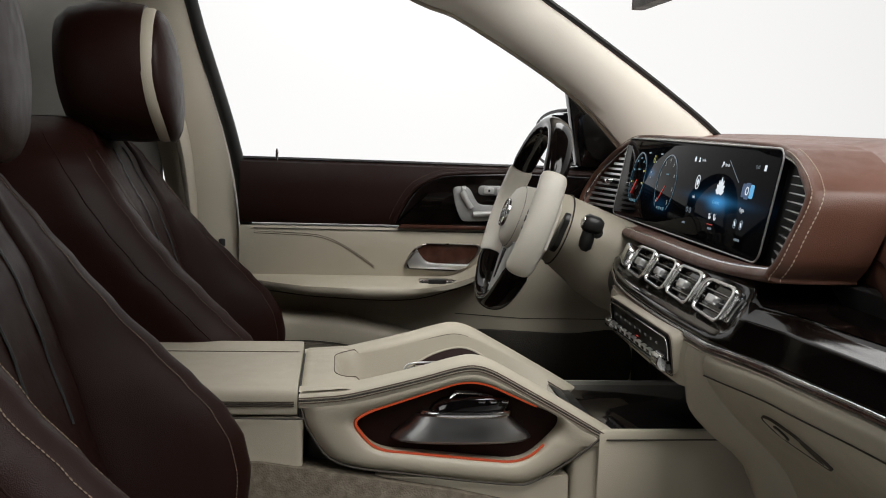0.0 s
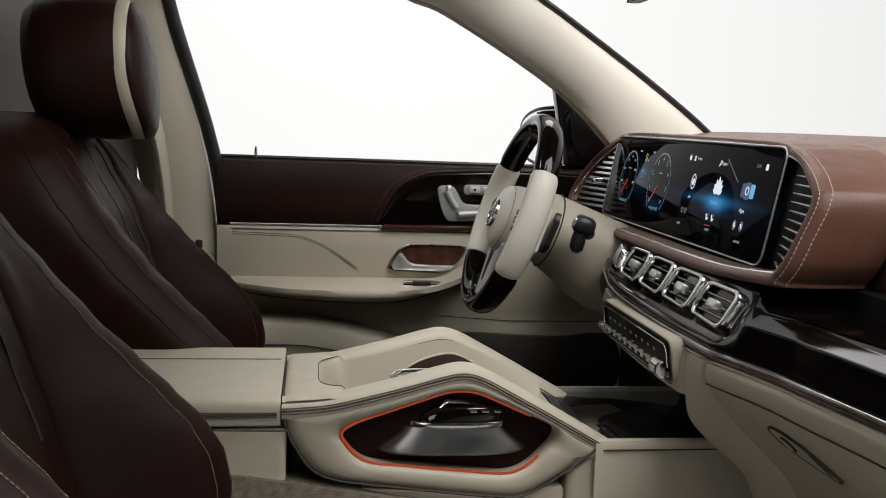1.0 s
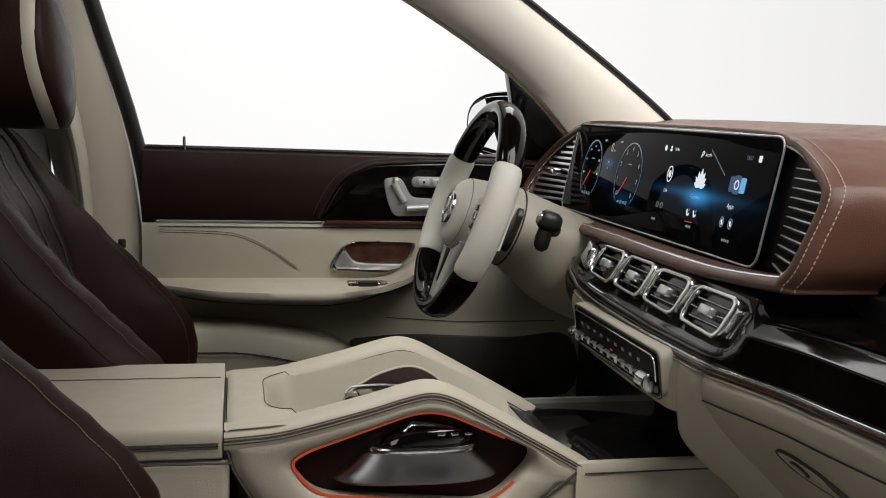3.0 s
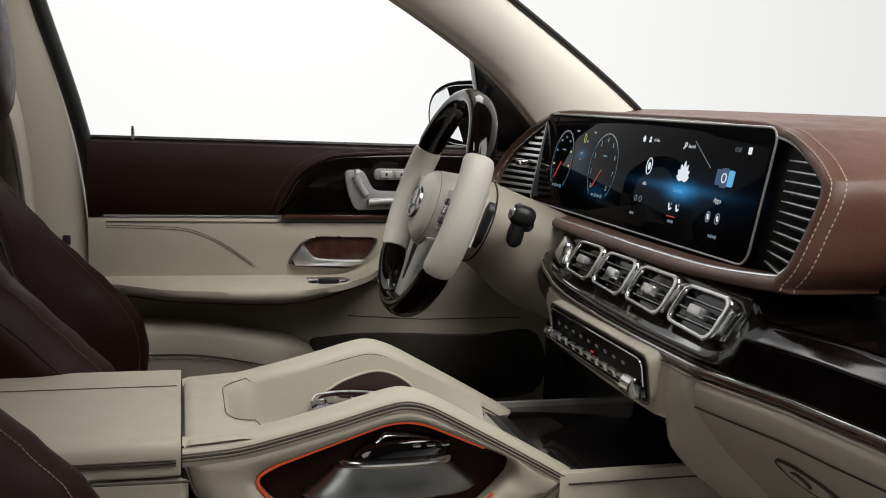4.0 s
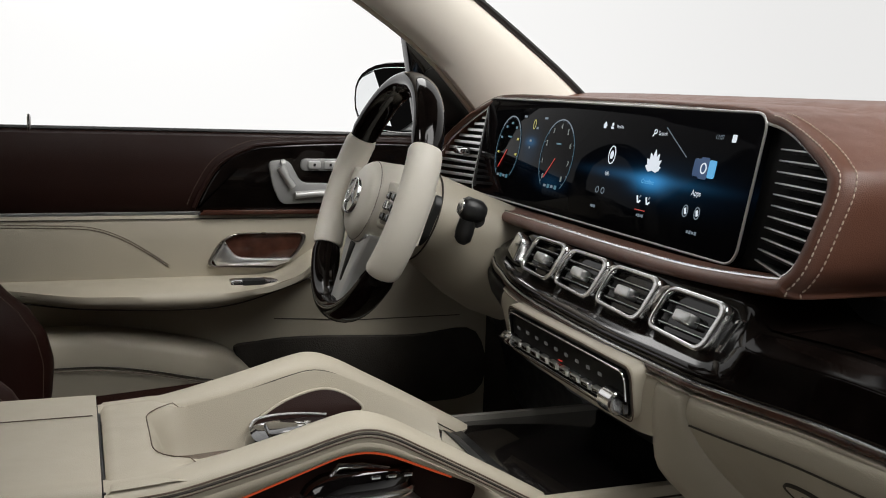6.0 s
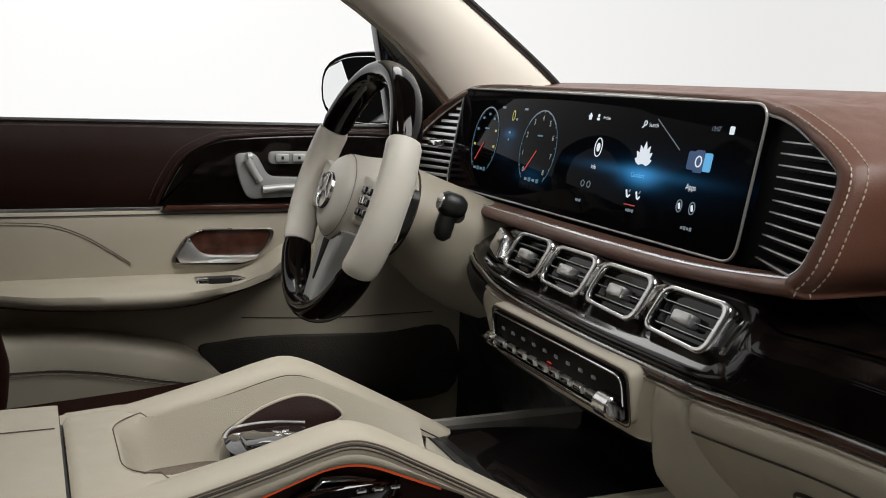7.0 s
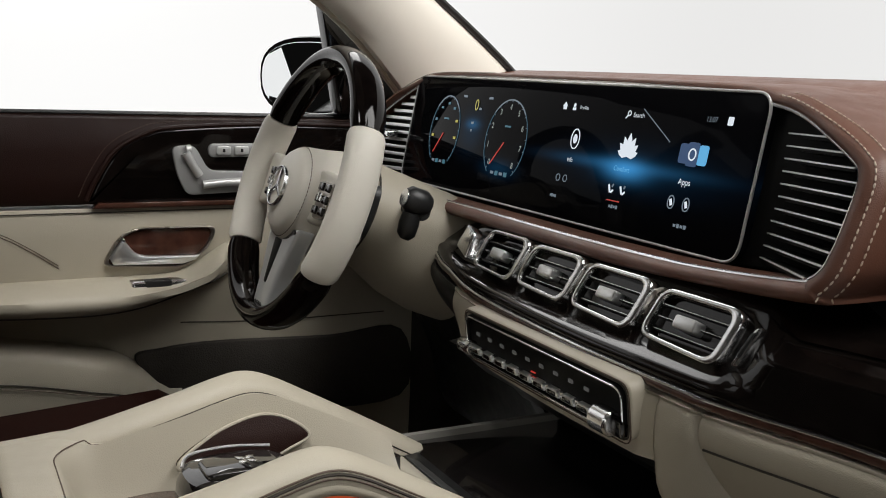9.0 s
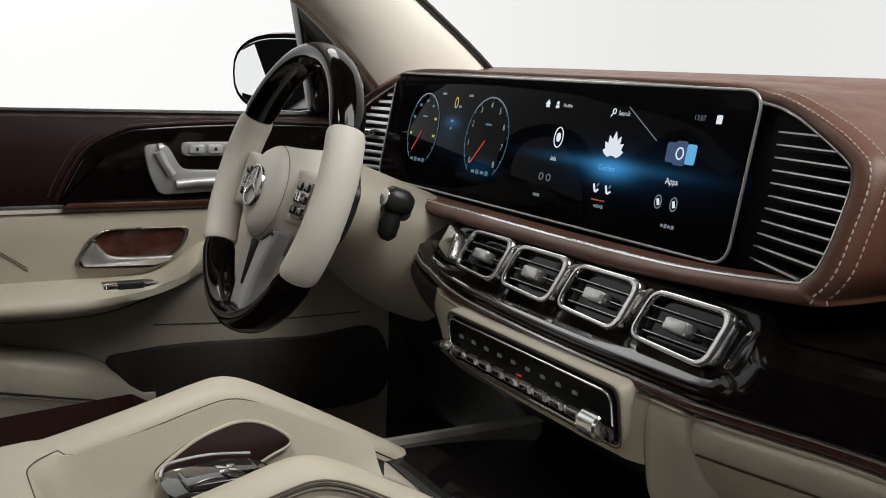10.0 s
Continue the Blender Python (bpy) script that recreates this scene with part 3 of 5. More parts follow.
glove = part("glovebox_door", lower_part(-0.2015, -0.73, 26), BEIGE, dash, "beige leather glovebox door", sharp=55)
part("centre_panel", lower_part(0.235, -0.150, 24, 6), BEIGE, dash, "beige leather centre panel", sharp=55)
part("centre_flank", lower_part(-0.1505, -0.1985, 6), BEIGE, dash, "beige leather flank beside the glovebox", sharp=55)
# black instead of beige: the shade below the column is in the colour
part("knee_panel", lower_part(0.73, 0.2375, 16), PLASTIC, dash, "knee panel coloured black for the shade under the steering column", sharp=55)
rings = []
for i in range(13):
    y = 0.235 - 0.384 * i / 12
    rings.append(spline([Vector((0.10, y, 0.555)), Vector((-0.085, y, 0.553)), Vector((-0.088, y, 0.545)), Vector((-0.075, y, 0.53)), Vector((-0.045, y, 0.505)), Vector((-0.01, y, 0.485)), Vector((0.02, y, 0.46)), Vector((0.10, y, 0.44))], 3))
part("stack_panel", loft(rings), STACK, dash, "black curved panel under the climate keys", sharp=60)
gs = [lower_dash(-0.21 - 0.52 * i / 26) for i in range(27)]
seam([s[4] + Vector((-0.0008, 0, 0.0)) for s in gs], dash, 0.0010)


# glovebox latch: recessed slot with a round lock
def on_glove(u, v, w):
    """u along the car's width from the latch, v up the curved face from a height of 0.524, w outwards."""
    y = -0.305 - u
    sec = spline(lower_dash(y), 4)
    at = min(range(12, len(sec) - 8), key=lambda k: abs(sec[k].z - 0.524))
    go, left = (-1 if v > 0 else 1), abs(v)
    while left > (sec[at + go] - sec[at]).length and 4 < at < len(sec) - 4:
        left -= (sec[at + go] - sec[at]).length
        at += go
    d = (sec[at + go] - sec[at]).normalized()
    p = sec[at] + d * left
    up = d * -go
    if up.z < 0:
        up = -up
    return p + Vector((-up.z, 0, up.x)) * w


slot = fillet([(-0.014, 0.038), (0.008, 0.041), (0.042, 0.026), (0.062, -0.002), (0.064, -0.024), (0.046, -0.026), (0.010, -0.012), (-0.010, 0.006)], 0.010, 4)
mid = Vector((0.024, 0.006))
slot_in = [mid + (p - mid) * 0.95 for p in slot]
latch = part("glovebox_latch", frame_ring(slot, slot_in, on_glove, 0.0035, -0.01, 0.001), SEAM, glove, "dark outlined latch recess")
part("latch_floor", plate(slot_in, on_glove, 0.0028, -0.006, 0.0008), BEIGE, glove)
# the finger cavity's shade, laid on as a dark plate
part("finger_hole", plate(fillet([(0.040, 0.018), (0.046, 0.012), (0.057, -0.008), (0.054, -0.019), (0.044, -0.014)], 0.006, 3), on_glove, 0.0034, -0.002, 0.0003), SEAM, glove, "dark plate standing for the shaded finger hole of the latch")
part("lock_ring", tube([on_glove(0.008, 0.018, 0.002), on_glove(0.008, 0.018, 0.0040), on_glove(0.008, 0.018, 0.0043)], [0.0120, 0.0118, 0.0108], 20), SEAM, glove)
part("lock", tube([on_glove(0.008, 0.018, 0.002), on_glove(0.008, 0.018, 0.0055), on_glove(0.008, 0.018, 0.0060)], [0.0090, 0.0086, 0.0075], 16), BEIGE, glove, "round beige lock cover")

# ---- centre air vents ----
VENTS = [(0.173, 0.663, 0.094), (0.073, 0.662, 0.100), (-0.033, 0.661, 0.104), (-0.147, 0.659, 0.108)]


def vent_at(cy, cz):
    """Local frame of a vent: u to the car's right, v up its leaning face, w towards the seats."""
    lean = radians(27)
    d, n = Vector((math.sin(lean), 0, math.cos(lean))), Vector((-math.cos(lean), 0, math.sin(lean)))
    return lambda u, v, w: Vector((-0.068, cy - u, cz)) + d * v + n * w


for cy, cz, wide in VENTS:
    at = vent_at(cy, cz)
    h, k = wide / 2, 0.0265
    outer = fillet([(-h, -k + 0.004), (-h + 0.008, k), (h + 0.004, k + 0.001), (h - 0.004, -k)], 0.015, 6)
    inner = [Vector((p.x * 0.835 - 0.002, p.y * 0.80)) for p in outer]
    vent = part("air_vent", frame_ring(outer, inner, at, 0.0065, -0.012, 0.0030), SILVER, dash, "chrome framed rectangular air vent")
    part("vent_sleeve", frame_ring([p * 1.03 for p in inner], inner, at, 0.003, -0.03, 0.0005), FACE, vent)
    part("vent_back", plate([p * 0.88 for p in outer], at, -0.016, -0.022, 0.001), FACE, vent)
    for j in (-1, 0, 1):
        v = 0.0115 * j
        w0 = h * 0.79 - 0.003 * (j < 0)
        part("slat", plate(fillet([(-w0, v - 0.0012), (-w0, v + 0.0012), (w0, v + 0.0012), (w0, v - 0.0012)], 0.0005, 1), at, 0.001, -0.014, 0.0006), FACE, vent)
        part("slat_edge", plate([(-w0, v - 0.0004), (-w0, v + 0.0004), (w0, v + 0.0004), (w0, v - 0.0004)], at, 0.0022, 0.001, 0.0002), SILVER, vent)
    part("tab", plate(fillet([(-0.014, -0.006), (-0.014, 0.006), (0.014, 0.006), (0.014, -0.006)], 0.003, 3), at, 0.009, -0.004, 0.002), SATIN, vent, "satin chrome vent tab")
# curved chrome flanks between the vents
for (ya, za, wa), (yb, zb, wb) in zip(VENTS, VENTS[1:]):
    at = vent_at((ya - wa / 2 + yb + wb / 2) / 2, (za + zb) / 2)
    shape = fillet([(-0.009, -0.016), (-0.006, 0.020), (0.004, 0.026), (0.012, 0.024), (0.004, -0.004)], 0.005, 4)
    part("vent_flank", plate(shape, at, 0.002, -0.02, 0.004), GREYMETAL, dash, "polished chrome flank between vents")
at = vent_at(-0.217, 0.659)
part("end_clip", plate(fillet([(-0.008, -0.019), (0.001, 0.016), (0.009, 0.019), (0.001, -0.019)], 0.003, 4), at, 0.005, -0.01, 0.003), CHROME, dash, "chrome end clip beside the vents")
part("end_clip_slot", plate(fillet([(-0.004, -0.011), (0.001, 0.011), (0.005, 0.013), (0.000, -0.011)], 0.002, 3), at, 0.0065, 0.0, 0.001), PLASTIC, dash)
at = vent_at(0.245, 0.668)
part("start_clip", plate(fillet([(-0.015, -0.012), (-0.010, 0.018), (0.014, 0.010), (0.020, -0.024)], 0.005, 4), at, 0.010, -0.01, 0.003), CHROME, dash, "chrome end clip beside the steering column")

# ---- climate control panel ----
lean2 = radians(-8)
dc, nc = Vector((math.sin(lean2), 0, math.cos(lean2))), Vector((-math.cos(lean2), 0, math.sin(lean2)))


def on_climate(u, v, w):
    return Vector((-0.1185, 0.012 - u, 0.5815)) + dc * v + nc * w


outer = fillet([(-0.143, -0.0245), (-0.143, 0.0245), (0.143, 0.0245), (0.143, -0.0245)], 0.012, 5)
inner = [Vector((p.x * 0.966, p.y * 0.84)) for p in outer]
bez = [Vector((p.x * 1.05, p.y * (1.24 if p.y > 0 else 1.05))) for p in outer]
bez2 = [Vector((p.x * 1.01, p.y * 1.03)) for p in outer]
part("climate_surround", frame_ring(bez, bez2, on_climate, -0.001, -0.03, 0.003), BEIGE, dash, "stitched beige leather surround", sharp=60)
ring = [on_climate(p.x * 1.022, p.y * (1.10 if p.y > 0 else 1.035), -0.0006) for p in outer]
seam(ring + ring[:1], dash, 0.0009)
seam([on_climate(p.x * 1.037, p.y * 1.17, -0.0008) for p in outer] + [on_climate(outer[0].x * 1.037, outer[0].y * 1.17, -0.0008)], dash, 0.0007, BTHREAD)
part("climate_outline", tube([on_climate(p.x * 0.985, p.y * 0.93, 0.0022) for p in outer], 0.0010, 6, closed=True, up=(1, 0, 0)), CHROME, dash, "thin chrome outline of the climate panel")
climate = part("climate_panel", frame_ring(outer, inner, on_climate, 0.002, -0.02, 0.0015), FACE, dash, "black climate panel with chrome rockers")
part("panel_face", plate(inner, on_climate, -0.001, -0.01, 0.001), FACE, climate)
part("rocker_rail", plate(fillet([(-0.140, -0.016), (-0.140, -0.009), (0.140, -0.009), (0.140, -0.016)], 0.002, 2), on_climate, 0.003, -0.004, 0.001), SILVER, climate)
for k in range(9):
    u = -0.120 + k * 0.0255
    w0 = 0.0115
    part("rocker_key", plate(fillet([(u - w0, -0.0165), (u - w0 + 0.003, -0.0085), (u + w0 - 0.003, -0.0085), (u + w0, -0.0165)], 0.002, 2), on_climate, 0.0055, 0.0, 0.0015), SATIN, climate)
    part("key_inlay", plate(fillet([(u - w0 + 0.004, -0.0150), (u - w0 + 0.005, -0.0105), (u + w0 - 0.005, -0.0105), (u + w0 - 0.004, -0.0150)], 0.001, 2), on_climate, 0.0059, 0.003, 0.0003), BLACK, climate)
    part("key_mark", plate(fillet([(u - 0.004, 0.003), (u - 0.004, 0.007), (u + 0.004, 0.007), (u + 0.004, 0.003)], 0.001, 1), on_climate, -0.0004, -0.001, 0.0001), LEGEND, climate)
part("key_light", plate([(-0.012, -0.006), (-0.012, -0.0052), (-0.004, -0.0052), (-0.004, -0.006)], on_climate, 0.0006, -0.001, 0.0001), REDPIX, climate)
for u, r in ((-0.138, 0.0085), (0.118, 0.0125)):
    part("thumb_wheel", tube([on_climate(u - 0.013, -0.012, 0.004), on_climate(u - 0.011, -0.012, 0.004), on_climate(u + 0.011, -0.012, 0.004), on_climate(u + 0.013, -0.012, 0.004)], [r * 0.85, r, r, r * 0.85], 16), CHROME, climate, "chrome thumb wheel")
part("volume_pad", plate(fillet([(0.128, -0.022), (0.128, -0.006), (0.143, -0.006), (0.143, -0.022)], 0.003, 2), on_climate, 0.006, -0.002, 0.002), BLACK, climate)


# ---- wide instrument display in its leather hood ----
display = thing("widescreen_display", (0.0, 0.225, 0.70), "wide glass instrument display in a stitched brown leather hood", "car display")
MID = 0.227


def face(y, z, w=0.0):
    """A place on the display's face, leaning back a little; w towards the seats."""
    return Vector((0.006 + (z - 0.78) * 0.19 - w, y, z))


on_face = lambda u, v, w: face(u, v, w)


def proud(z):
    """How far the hood's chrome outline stands before the glass: its lower lip reaches out."""
    return -0.003 + 0.0384 * min(1.0, max(0.0, (0.85 - z) / 0.14))


def roll(z):
    """The leather roll is flat along the top and full round the ends and the lower lip."""
    return 0.15 + 0.85 * min(1.0, max(0.0, (0.856 - z) / 0.03))


def hood_curve(pts):
    c = spline([(y, z, 0) for y, z in pts], 5)
    return [(p.x, p.y) for p in c]


ring_r = hood_curve([(MID - 0.15, 0.8605), (-0.08, 0.8575), (-0.13, 0.8488), (-0.154, 0.8447), (-0.177, 0.8378), (-0.209, 0.8240), (-0.238, 0.8097), (-0.2485, 0.801), (-0.2535, 0.785), (-0.2553, 0.7535), (-0.2545, 0.738), (-0.2525, 0.7275), (-0.245, 0.7190), (-0.229, 0.7143), (-0.10, 0.7040), (MID - 0.15, 0.701)])
ring_l = hood_curve([(MID + 0.15, 0.701), (0.56, 0.7015), (0.640, 0.7035), (0.680, 0.7085), (0.704, 0.7205), (0.7125, 0.738), (0.706, 0.760), (0.684, 0.788), (0.648, 0.812), (0.610, 0.832), (0.575, 0.847), (0.545, 0.855), (0.50, 0.8595), (MID + 0.15, 0.8605)])
ring = ring_r + ring_l
wide_r = hood_curve([(MID - 0.15, 0.8665), (-0.09, 0.8650), (-0.138, 0.8600), (-0.162, 0.8570), (-0.197, 0.8462), (-0.235, 0.8318), (-0.260, 0.8188), (-0.2720, 0.8095), (-0.2785, 0.791), (-0.2802, 0.760), (-0.2800, 0.740), (-0.2770, 0.7245), (-0.266, 0.7085), (-0.245, 0.699), (-0.05, 0.6865), (MID - 0.15, 0.685)])
wide_l = hood_curve([(MID + 0.15, 0.685), (0.56, 0.686), (0.645, 0.689), (0.690, 0.694), (0.716, 0.710), (0.7255, 0.738), (0.718, 0.766), (0.694, 0.796), (0.656, 0.822), (0.615, 0.842), (0.578, 0.856), (0.545, 0.8625), (0.50, 0.8655), (MID + 0.15, 0.8665)])
wide = wide_r + wide_l

# leather hood: rolls from the chrome line over the outer edge and back into the dashboard
layers = []
for t, w in ((0.0, -0.034), (0.0, 0.0), (0.06, 0.004), (0.2, 0.008), (0.45, 0.0105), (0.7, 0.009), (0.9, 0.003), (1.0, -0.007), (1.03, -0.03), (1.05, -0.10)):
    layers.append([face(a[0] + (b[0] - a[0]) * t, a[1] + (b[1] - a[1]) * t, (w * roll(a[1]) if w > 0 else w) + proud(a[1])) for a, b in zip(ring, wide)])
hood = part("hood", loft(layers, caps=False), BROWN, display, "brown leather hood with double stitching", sharp=60)
for t, w in ((0.80, 0.0068), (1.0, -0.006)):
    row = [face(a[0] + (b[0] - a[0]) * t, a[1] + (b[1] - a[1]) * t, w + 0.0008 + proud(a[1])) for a, b in zip(ring_r, wide_r)]
    stitches(row[12:64], THREAD, hood, 0.0062, 0.0042, 0.0008)
    left = [face(a[0] + (b[0] - a[0]) * t, a[1] + (b[1] - a[1]) * t, w + 0.0008 + proud(a[1])) for a, b in zip(ring_l, wide_l)]
    stitches(left[40:], BTHREAD, hood, 0.0062, 0.0042, 0.0008)
part("chrome_line", tube([face(y, z, 0.0005 + proud(z)) for y, z in ring], 0.0020, 8, closed=True, up=(1, 0, 0)), CHROME, display, "thin chrome outline")
part("grille_back", plate(ring, on_face, -0.010, -0.03, 0.001), FACE, display, "black backing of the side grilles")

# glass panel
glass_out = fillet([(-0.131, 0.7065), (-0.131, 0.8585), (0.585, 0.8585), (0.585, 0.7065)], 0.020, 8)
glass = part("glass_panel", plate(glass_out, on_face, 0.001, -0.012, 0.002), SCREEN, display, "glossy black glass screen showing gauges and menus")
rim = [Vector((MID, 0.78125)) + (p - Vector((MID, 0.78125))) * 1.0 for p in glass_out]
part("glass_rim", tube([face(p.x, p.y, 0.0) for p in rim], 0.0015, 8, closed=True, up=(1, 0, 0)), PAINTSILVER, display, "thin bright rim of the glass")


# side grilles
def reach(curve, z, side):
    """How far one side of the chrome outline reaches at height z."""
    best = MID
    for a, b in zip(curve, curve[1:]):
        if min(a[1], b[1]) <= z <= max(a[1], b[1]) and abs(a[1] - b[1]) > 1e-6:
            y = a[0] + (b[0] - a[0]) * (z - a[1]) / (b[1] - a[1])
            best = max(best, y) if side > 0 else min(best, y)
    return best


def slat_place(near, far, z):
    """Slats run from behind the glass's edge out to the chrome outline."""
    def place(u, v, w):
        return face(u, v, w - 0.010 + (proud(z) + 0.002) * min(1.0, max(0.0, (u - near) / (far - near))))
    return place


for k in range(11):
    z = 0.7150 + 0.01085 * k
    for curve, side in ((ring_r, -1), (ring_l, 1)):
        far = reach(curve, z, side) - side * (0.003 + (0.010 if k > 7 else 0.0))
        near = -0.147 - 0.005 * (1 - abs(k - 5) / 5) if side < 0 else 0.592
        if abs(far - near) < 0.012 or (far - near) * side < 0:
            continue
        at = slat_place(near, far, z)
        part("grille_slat", plate([(near, z - 0.0024), (near, z + 0.0020), (far, z + 0.0020), (far, z - 0.0024)], at, -0.002, -0.014, 0.0005), FACE, display)
        # left lines drawn wider to stand for the backdrop's reflection on the slats
        low, top = (0.0004, 0.0019) if side < 0 else (0.0, 0.0048)
        part("slat_line", plate([(near, z + low), (near, z + top), (far, z + top), (far, z + low)], at, 0.0, -0.004, 0.0003), SATIN, display)
part("grille_tab", plate(fillet([(0.625, 0.763), (0.625, 0.774), (0.655, 0.774), (0.655, 0.763)], 0.003, 3), on_face, 0.018, 0.0, 0.002), CHROME, display, "satin chrome vent tab")

# ---- what the screen shows ----
UP = 0.0018


def shown(name, outline, mat, w=UP):
    return part(name, plate(outline, on_face, w, w - 0.0006, 0.0001, rings=1), mat, glass)


def arc_band(cy, cz, ry, rz, a0, a1, thick, n=28):
    a = [radians(a0 + (a1 - a0) * i / n) for i in range(n + 1)]
    out = [Vector((cy - ry * math.sin(t), cz + rz * math.cos(t))) for t in a]
    inn = [Vector((cy - (ry - thick) * math.sin(t), cz + (rz - thick) * math.cos(t))) for t in reversed(a)]
    return out + inn


def bar(y0, z0, y1, z1, thick):
    a, b = Vector((y0, z0)), Vector((y1, z1))
    n = Vector((-(b - a).y, (b - a).x)).normalized() * thick / 2
    return [a + n, b + n, b - n, a - n]


def letters(text, size, y, z, mat, name="lettering"):
    """Text in the built-in font, as a mesh on the glass, centred at (y, z)."""
    data = bpy.data.curves.new(name, "FONT")
    data.body, data.size, data.align_x, data.align_y = text, size, "CENTER", "CENTER"
    tmp = new(name, data)
    bpy.context.view_layer.update()
    me = bpy.data.meshes.new_from_object(tmp)
    bpy.data.objects.remove(tmp)
    for v in me.vertices:
        v.co = face(y - v.co.x, z + v.co.y, UP + 0.0002)
    me.materials.append(mat)
    ob = new(name, me)
    ob.parent = glass
    return ob


# two dials: ring, bright cap of the ring, ticks, numerals or marks, needle, status bars
for cy, cz, ry, rz, needle in ((0.4713, 0.7835, 0.0430, 0.0500, 222), (0.3027, 0.7830, 0.0500, 0.0520, 222)):
    def dial(deg, k):
        t = radians(deg)
        return cy - ry * k * math.sin(t), cz + rz * k * math.cos(t)

    shown("gauge_ring", arc_band(cy, cz, ry, rz, -142, 142, 0.0008), RINGPIX)
    shown("gauge_cap", arc_band(cy, cz, ry, rz, -48, 48, 0.0016), DIMICON, UP + 0.0002)
    for k in range(17):
        deg = -136 + 17 * k
        shown("tick", bar(*dial(deg, 0.93), *dial(deg, 0.985), 0.0007), DIMICON)
    if cy < 0.4:
        for text, deg in (("0", -134), ("1", -100), ("2", -66), ("3", -33), ("4", 0), ("5", 33), ("6", 66), ("7", 100), ("8", 134)):
            letters(text, 0.0105, *dial(deg, 0.80), LETTERPIX, "numeral")
    else:
        for k, deg in enumerate((-100, -66, -33, 0, 33, 66, 100)):
            y, z = dial(deg, 0.78)
            shown("gauge_mark", bar(y - 0.003, z, y + 0.003, z, 0.0034), YELLOWPIX if k in (0, 5, 6) else CYANDIM)
    shown("needle", bar(*dial(needle, 0.06), *dial(needle, 0.80), 0.0018), REDPIX)
    shown("gauge_text", bar(cy - 0.007, cz + 0.018, cy + 0.007, cz + 0.018, 0.0022), CYANDIM)
    for k in range(4):
        shown("status_bar", bar(cy + 0.020 - 0.011 * k, cz - 0.041, cy + 0.013 - 0.011 * k, cz - 0.041, 0.0034 + 0.002 * (k % 2)), CYANDIM if k % 2 else DIMICON)
letters("0", 0.021, 0.3915, 0.823, YELLOWPIX)
for y, z, w in ((0.428, 0.834, 0.010), (0.358, 0.834, 0.010), (0.381, 0.819, 0.006), (0.395, 0.800, 0.006), (0.395, 0.790, 0.003)):
    shown("small_text", bar(y - w / 2, z, y + w / 2, z, 0.003), DIMICON)
# menu half
letters("Profiles", 0.0056, 0.146, 0.832, ICON)
shown("home_icon", [(0.188, 0.8285), (0.188, 0.832), (0.190, 0.832), (0.185, 0.837), (0.180, 0.832), (0.182, 0.832), (0.182, 0.8285)], ICON)
shown("person_icon", arc_band(0.166, 0.8340, 0.0022, 0.0022, 0, 359, 0.0021, 10), ICON)
shown("person_icon", bar(0.1690, 0.8300, 0.1630, 0.8300, 0.003), ICON)
letters("Search", 0.0068, 0.047, 0.829, ICON)
shown("search_icon", arc_band(0.0640, 0.8305, 0.0030, 0.0030, 0, 359, 0.0010, 14), ICON)
shown("search_icon", bar(0.0660, 0.828, 0.0690, 0.825, 0.0013), ICON)
letters("13:07", 0.0070, -0.062, 0.831, DIMICON)
shown("message_icon", fillet([(-0.083, 0.827), (-0.083, 0.835), (-0.090, 0.835), (-0.090, 0.827)], 0.001, 2), ICON)
shown("info_ring", arc_band(0.152, 0.797, 0.0085, 0.0115, 0, 359, 0.0012, 26), ICON)
shown("info_dot", arc_band(0.152, 0.797, 0.0038, 0.0052, 0, 359, 0.0037, 16), ICON)
letters("Info", 0.0072, 0.153, 0.7735, ICON)
cy, cz = 0.0535, 0.786
for k, (ang, length) in enumerate(((-74, 0.0175), (-50, 0.0200), (-25, 0.0220), (0, 0.0245), (25, 0.0220), (50, 0.0200), (74, 0.0175))):
    a = radians(ang)
    d, n = Vector((-math.sin(a), math.cos(a))), Vector((math.cos(a), math.sin(a)))
    base = Vector((cy, cz))
    petal = [base, base + d * length * 0.4 + n * 0.0040, base + d * length * 0.75 + n * 0.0030, base + d * length, base + d * length * 0.75 - n * 0.0030, base + d * length * 0.4 - n * 0.0040]
    shown("lotus_petal", petal, ICON, UP + 0.0001 * k)
letters("Comfort", 0.0076, 0.057, 0.7725, CYAN)
for k, (y, m) in enumerate(((-0.033, BLUE), (-0.060, CYAN), (-0.046, BLUE))):
    s = 0.0115 if k == 2 else 0.0095
    shown("app_tile", fillet([(y - s * 0.7, 0.797 - s), (y - s * 0.7, 0.797 + s), (y + s * 0.7, 0.797 + s), (y + s * 0.7, 0.797 - s)], 0.003, 3), m, UP + 0.0002 * k)
shown("app_ring", arc_band(-0.046, 0.797, 0.0055, 0.0060, 0, 359, 0.0014, 18), ICON, UP + 0.001)
letters("Apps", 0.0086, -0.043, 0.770, ICON)
for y, z in ((0.170, 0.752), (0.156, 0.752)):
    shown("small_icon", arc_band(y, z, 0.0042, 0.0042, 0, 359, 0.0009, 14), DIMICON)
for y, z in ((-0.0295, 0.7495), (-0.0515, 0.7495)):
    shown("small_icon", arc_band(y, z, 0.0052, 0.0068, 0, 359, 0.0011, 16), DIMICON)
    shown("icon_core", bar(y - 0.0012, z - 0.003, y + 0.0012, z + 0.003, 0.0032), ICON)
